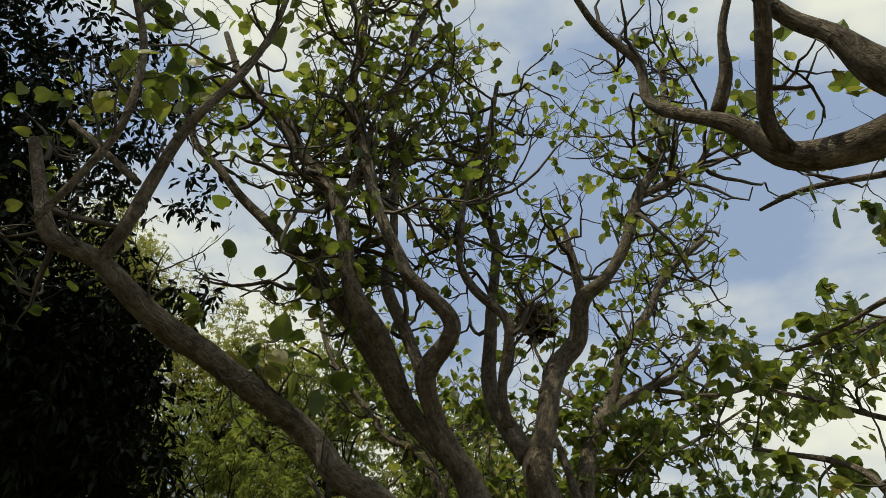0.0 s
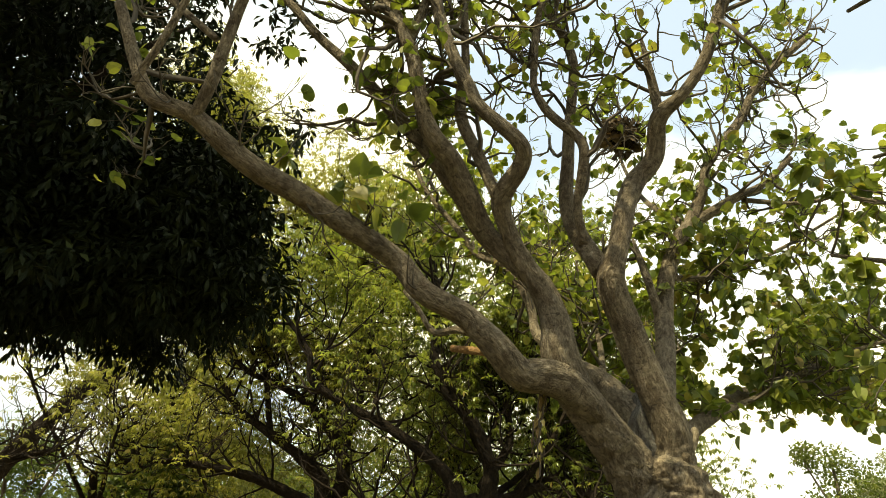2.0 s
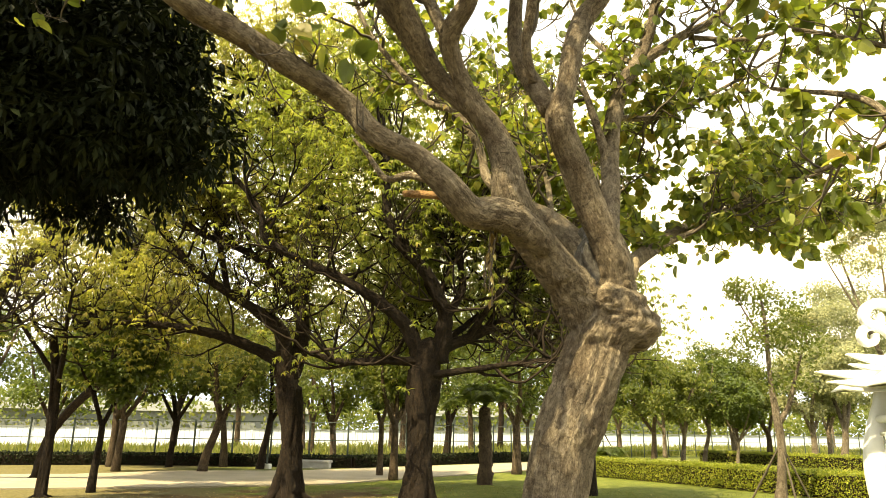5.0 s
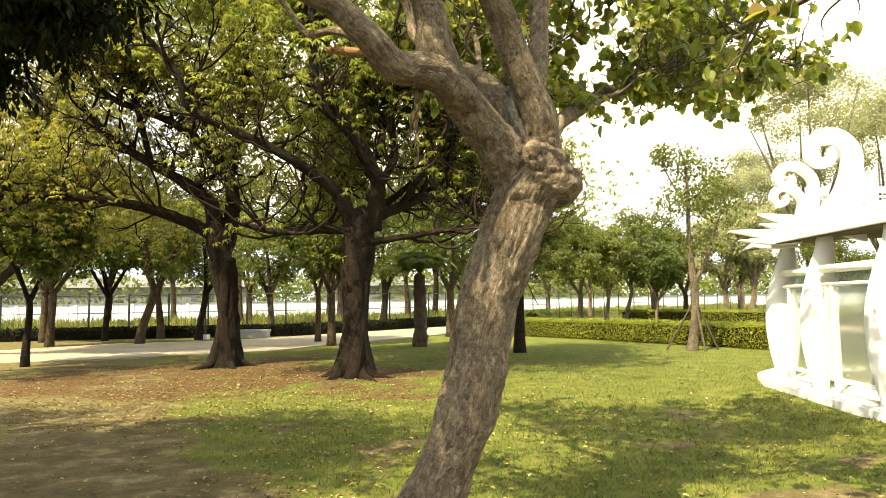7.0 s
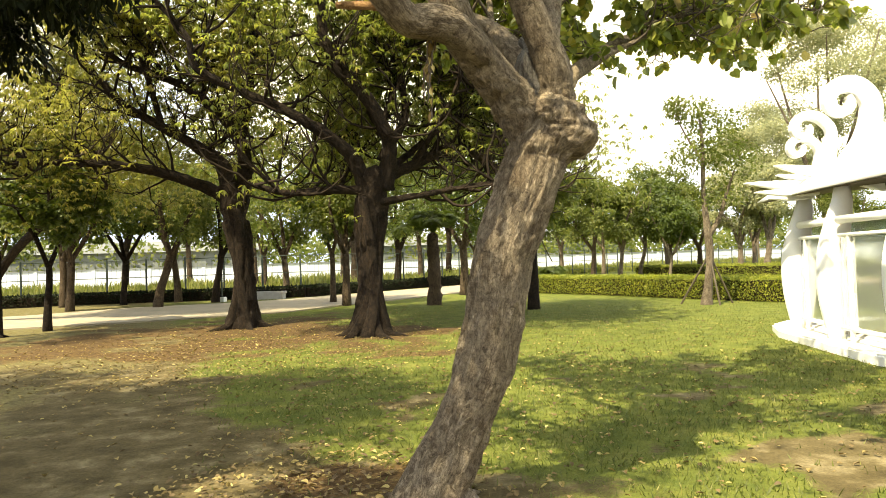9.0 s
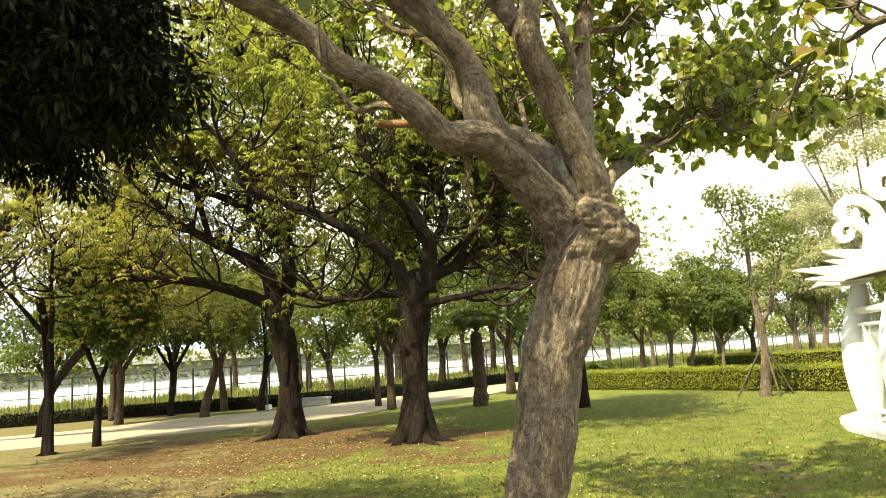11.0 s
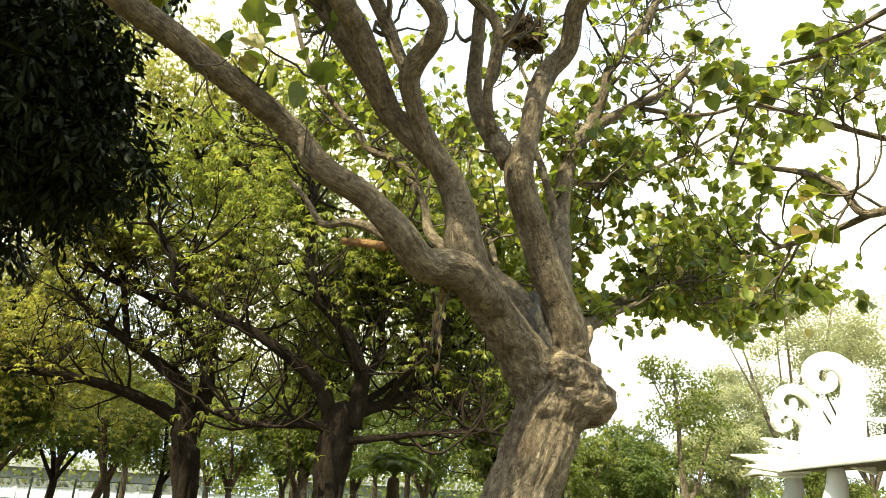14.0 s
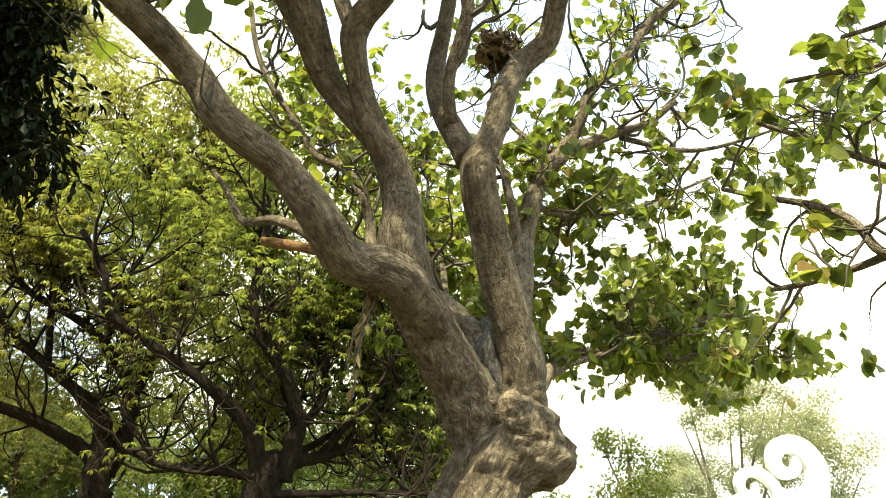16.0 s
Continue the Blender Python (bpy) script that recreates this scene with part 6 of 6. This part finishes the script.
# ---- small garden things ----
def staked_sapling():
    rng = np.random.default_rng(81)
    o = (6.28, 22.45, 0.0)
    t = thing("young_tree", o, "young staked tree with pale trunk and tufted crown beside the hedge", "tree")
    G = dict(parent=t, origin=o, material=BARK_GREY, relief=0.06)
    limb("trunk", [(6.28, 22.45, -0.1, 0.2), (6.35, 22.45, 0.5, 0.13), (6.45, 22.45, 1.5, 0.115), (6.4, 22.45, 2.3, 0.11), (6.33, 22.45, 3.4, 0.07), (6.36, 22.5, 5.0, 0.06), (6.3, 22.5, 5.9, 0.03)], 12, 0.1, seed=82, **G)
    limb("limb", [(6.43, 22.45, 2.1, 0.09), (6.75, 22.4, 2.6, 0.07), (7.0, 22.4, 3.4, 0.05), (7.3, 22.4, 4.2, 0.02)], 8, 0.12, seed=83, **G)
    limb("limb", [(6.36, 22.5, 4.4, 0.05), (5.9, 22.5, 5.2, 0.03), (5.55, 22.5, 6.0, 0.015)], 8, 0.12, seed=84, **G)
    p = []
    for c, r, n in (((5.6, 22.5, 6.1), (0.4, 0.4, 0.45), 420), ((6.3, 22.5, 5.9), (0.7, 0.7, 0.6), 560), ((6.6, 22.4, 5.0), (1.0, 0.9, 0.8), 700), ((7.3, 22.4, 4.4), (0.9, 0.8, 0.7), 560), ((5.9, 22.4, 4.6), (0.8, 0.8, 0.6), 520), ((6.9, 22.5, 3.4), (0.9, 0.7, 0.6), 460), ((7.2, 22.6, 5.6), (0.6, 0.6, 0.5), 260)):
        p.append(unit(n, rng) * rng.uniform(0, 1, (n, 1)) ** 0.5 * r + c)
    p = np.vstack(p)
    leaf_set("crown", p, unit(len(p), rng) + np.array((0, 0, -0.3)), unit(len(p), rng) + np.array((0, 0, 0.8)), rng.uniform(0.08, 0.16, len(p)), OVAL, LEAF_FAR, t, o)
    for a in ((5.6, 22.9, -0.05), (7.15, 22.7, -0.05), (6.55, 21.9, -0.05)):
        bm = bmesh.new()
        rod(bm, Vector(a) - Vector(o), Vector((6.43, 22.45, 1.55)) - Vector(o), 0.03, 6)
        part("stake", bm, TWIG, t, "slanting wooden stake")


staked_sapling()


def palm(o, height, stem, fronds, length, label, seed, material=LEAF_DEEP):
    rng = np.random.default_rng(seed)
    t = thing("palm", o, label, "palm")
    if height > 0.5:
        limb("trunk", [(0, 0, -0.1, stem * 1.2), (0.02, 0, height * 0.4, stem), (0, 0, height, stem * 0.85)], 12, 0.08, BARK_MID, t, 0.2, seed)
    for i in range(fronds):
        a = 2.399 * i
        lift = rng.uniform(0.7, 3.6)
        way = np.array((math.cos(a), math.sin(a), lift))
        way /= np.linalg.norm(way)
        k = np.linspace(0, 1, 12)[:, None]
        line = np.array((0, 0, height)) + way * k * length + np.array((0, 0, -1.0)) * (k ** 2.2) * length * 0.72
        spine = np.hstack([line, 0.02 * (1.1 - k)])
        rib = tube_set("frond", [spine], 4, material, t, kind="")
        n = 26
        s = np.repeat(np.linspace(0.12, 1, n), 2)
        idx = s * 11
        lo = np.clip(idx.astype(int), 0, 10)
        base = line[lo] + (line[lo + 1] - line[lo]) * (idx - lo)[:, None]
        tan = line[np.clip(lo + 1, 0, 11)] - line[lo]
        tan /= np.linalg.norm(tan, axis=1)[:, None]
        side = np.cross(tan, (0, 0, 1)) * np.tile((1, -1), n)[:, None]
        leaf_set("blade", base, side + tan * 0.6 + np.array((0, 0, -0.35)), np.tile((0, 0, 1.0), (2 * n, 1)), length * 0.36 * (1.08 - s), SLIM, material, rib)
    return t


palm((-2.6, 25.9, 0.0), 2.6, 0.24, 24, 2.5, "short palm with a stout brown trunk beside the path", 91)
palm((2.2, 38.0, 0.0), 0.5, 0.2, 20, 2.0, "low clump of arching palm fronds behind the hedge", 92)


def bench():
    t = thing("bench", (-12.2, 34.6, 0), "low grey stone block bench beside the path", "bench")
    bm = bmesh.new()
    box(bm, -0.85, -0.25, 0.26, 0.85, 0.25, 0.38, 0.02)
    part("seat", bm, STONE, t)
    bm = bmesh.new()
    box(bm, -0.8, -0.2, -0.03, 0.8, 0.2, 0.256, 0.01)
    part("base", bm, STONE, t)


bench()


def street_lamp():
    t = thing("street_lamp", (-14.0, 33.0, 0), "slim park lamp with a flat disc shade", "lamp")
    bm = bmesh.new()
    rod(bm, (0, 0, -0.05), (0, 0, 3.35), 0.05, 10)
    part("pole", bm, STEEL, t)
    bm = bmesh.new()
    bmesh.ops.create_cone(bm, cap_ends=True, segments=20, radius1=0.5, radius2=0.12, depth=0.16, matrix=Matrix.Translation((0, 0, 3.48)))
    part("shade", bm, STEEL, t)
    bm = bmesh.new()
    bmesh.ops.create_cone(bm, cap_ends=True, segments=12, radius1=0.1, radius2=0.12, depth=0.22, matrix=Matrix.Translation((0, 0, 3.3)))
    part("lantern", bm, WHITE, t, "white lantern glass")
    bm = bmesh.new()
    box(bm, -0.18, -0.18, -0.03, 0.18, 0.18, 0.22, 0.02)
    part("base", bm, WHITE, t, "white base block")


street_lamp()


def nest():
    rng = np.random.default_rng(95)
    o = (0.79, 6.2, 6.17)
    t = thing("bird_nest", o, "untidy brown nest of dead leaves and twigs in a fork", "nest")
    n = 420
    p = unit(n, rng) * rng.uniform(0.4, 1, (n, 1)) * (0.20, 0.20, 0.19)
    leaf_set("dead_leaf_mass", p, unit(n, rng), unit(n, rng), rng.uniform(0.05, 0.10, n), HEART, LEAF_NEST, t)
    lines = [crooked(unit(1, rng)[0] * 0.16, unit(1, rng)[0], 0.35, 0.006, rng, 0.3, 0.0, 0.05) for _ in range(60)]
    tube_set("sticks", lines, 4, TWIG, t)
    bm = bmesh.new()
    bmesh.ops.create_icosphere(bm, subdivisions=3, radius=0.15)
    for v in bm.verts:
        v.co *= 1 + 0.25 * noise.noise(v.co * 9)
    part("core", bm, BARK_SHADED, t, "dark matted core", True)


nest()


def dry_strand():
    rng = np.random.default_rng(96)
    t = thing("dead_vine", (0.26, 4.0, 2.87), "orange-brown dead vine hanging from the bough", "vine")
    lines = []
    for i in range(5):
        k = np.linspace(0, 1, 14)[:, None]
        q = np.array((0.0, 0.02 * i, 0.06)) + k * np.array((-0.03, 0, -0.52 + 0.06 * i)) + np.cumsum(rng.normal(size=(14, 3)) * 0.006, axis=0)
        lines.append(np.hstack([q, np.full((14, 1), 0.005)]))
    tube_set("stem", lines, 4, TWIG, t)
    p = np.vstack([l[::2, :3] for l in lines])
    leaf_set("dead_leaf_mass", p, unit(len(p), rng) * 0.4 + np.array((0, 0, -1.0)), unit(len(p), rng), rng.uniform(0.05, 0.10, len(p)), LANCE, LEAF_DRY, t)


dry_strand()


# far grey sheds and tree line behind the white wall
def shed(x, y, w, d, h, turn):
    t = thing("shed", (x, y, 0), "long pale grey industrial shed behind the wall", "building", "grey sheds")
    t.rotation_euler.z = turn
    bm = bmesh.new()
    box(bm, -w / 2, -d / 2, -0.1, w / 2, d / 2, h)
    part("wall", bm, FAR_GREY, t)
    bm = bmesh.new()
    vs = [bm.verts.new(v) for v in ((-w / 2 - 0.5, -d / 2 - 0.6, h + 0.01), (w / 2 + 0.5, -d / 2 - 0.6, h + 0.01), (w / 2 + 0.5, 0, h + 2.2), (-w / 2 - 0.5, 0, h + 2.2), (w / 2 + 0.5, d / 2 + 0.6, h + 0.01), (-w / 2 - 0.5, d / 2 + 0.6, h + 0.01))]
    bm.faces.new((vs[0], vs[1], vs[2], vs[3])), bm.faces.new((vs[3], vs[2], vs[4], vs[5]))
    bm.faces.new((vs[0], vs[3], vs[5])), bm.faces.new((vs[1], vs[4], vs[2])), bm.faces.new((vs[0], vs[5], vs[4], vs[1]))
    part("roof", bm, DARK_ROOF, t)


shed(-82, 118, 70, 20, 5.0, 0.42)
shed(-8, 150, 60, 20, 5.0, 0.42)


def far_woods():
    rng = np.random.default_rng(99)
    n = 42000
    a = rng.uniform(-1.25, 0.75, n)
    r = rng.uniform(128, 165, n)
    top = np.array([7.5 + 5 * noise.noise(Vector((q * 9, 0, 1))) + 2.5 * noise.noise(Vector((q * 40, 0, 7))) for q in a])
    p = np.stack([np.sin(a) * r, np.cos(a) * r, rng.uniform(0, 1, n) ** 0.7 * top], axis=1)
    ob = leaf_set("woods", p, unit(n, rng), unit(n, rng) + np.array((0, -0.6, 0.6)), rng.uniform(0.5, 1.2, n), OVAL, LEAF_FAR, None)
    tagged(ob, "distant hazy green belt of trees", "woods")


far_woods()


# ---- litter and grass ----
def litter():
    rng = np.random.default_rng(71)
    n = 7000
    p = np.stack([rng.normal(-2.0, 5.0, n), rng.gamma(3.2, 3.0, n) + 2.0, np.zeros(n)], axis=1)
    m = 700
    extra = np.stack([rng.normal(-0.7, 0.8, m), rng.normal(4.9, 0.55, m), np.zeros(m)], axis=1)
    m = 3600
    brown = np.stack([rng.normal(-5.0, 2.4, m), rng.normal(12.0, 3.4, m), np.zeros(m)], axis=1)
    p = np.vstack([p, extra, brown])
    p = p[(p[:, 0] > -2.2) | (p[:, 1] > 8.5) | (rng.random(len(p)) < 0.3)]
    p[:, 2] = [ground_height(x, y) + 0.012 for x, y, _ in p]
    k = len(p)
    axes = unit(k, rng) * (1, 1, 0.15)
    ob = leaf_set("fallen_leaves", p, axes, unit(k, rng) * 0.3 + np.array((0, 0, 1.0)), rng.uniform(0.022, 0.055, k), (HEART_V * (0.85, 1, 1.6), HEART_F), LEAF_DRY, None)
    tagged(ob, "scattered yellow and brown fallen leaves", "litter")


litter()


def lawn():
    rng = np.random.default_rng(72)
    n = 150000
    u = rng.uniform(0, 1, n)
    y = 3.0 + 22.0 * u ** 1.6
    x = 0.2 + (rng.uniform(-1, 1, n)) * (2.5 + y * 0.62)
    keep = np.array([rng_k < cover(a, b)[0] ** 1.5 for a, b, rng_k in zip(x, y, rng.uniform(0, 1, n))])
    x, y = x[keep], y[keep]
    p = np.stack([x, y, [ground_height(a, b) - 0.014 for a, b in zip(x, y)]], axis=1)
    k = len(p)
    ob = leaf_set("grass", p, unit(k, rng) * 0.7 + np.array((0, 0, 1.0)), unit(k, rng), rng.uniform(0.03, 0.065, k), (BLADE_V * (1.6, 1, 1), BLADE_F), GRASS, None)
    tagged(ob, "short worn lawn grass", "grass")


lawn()
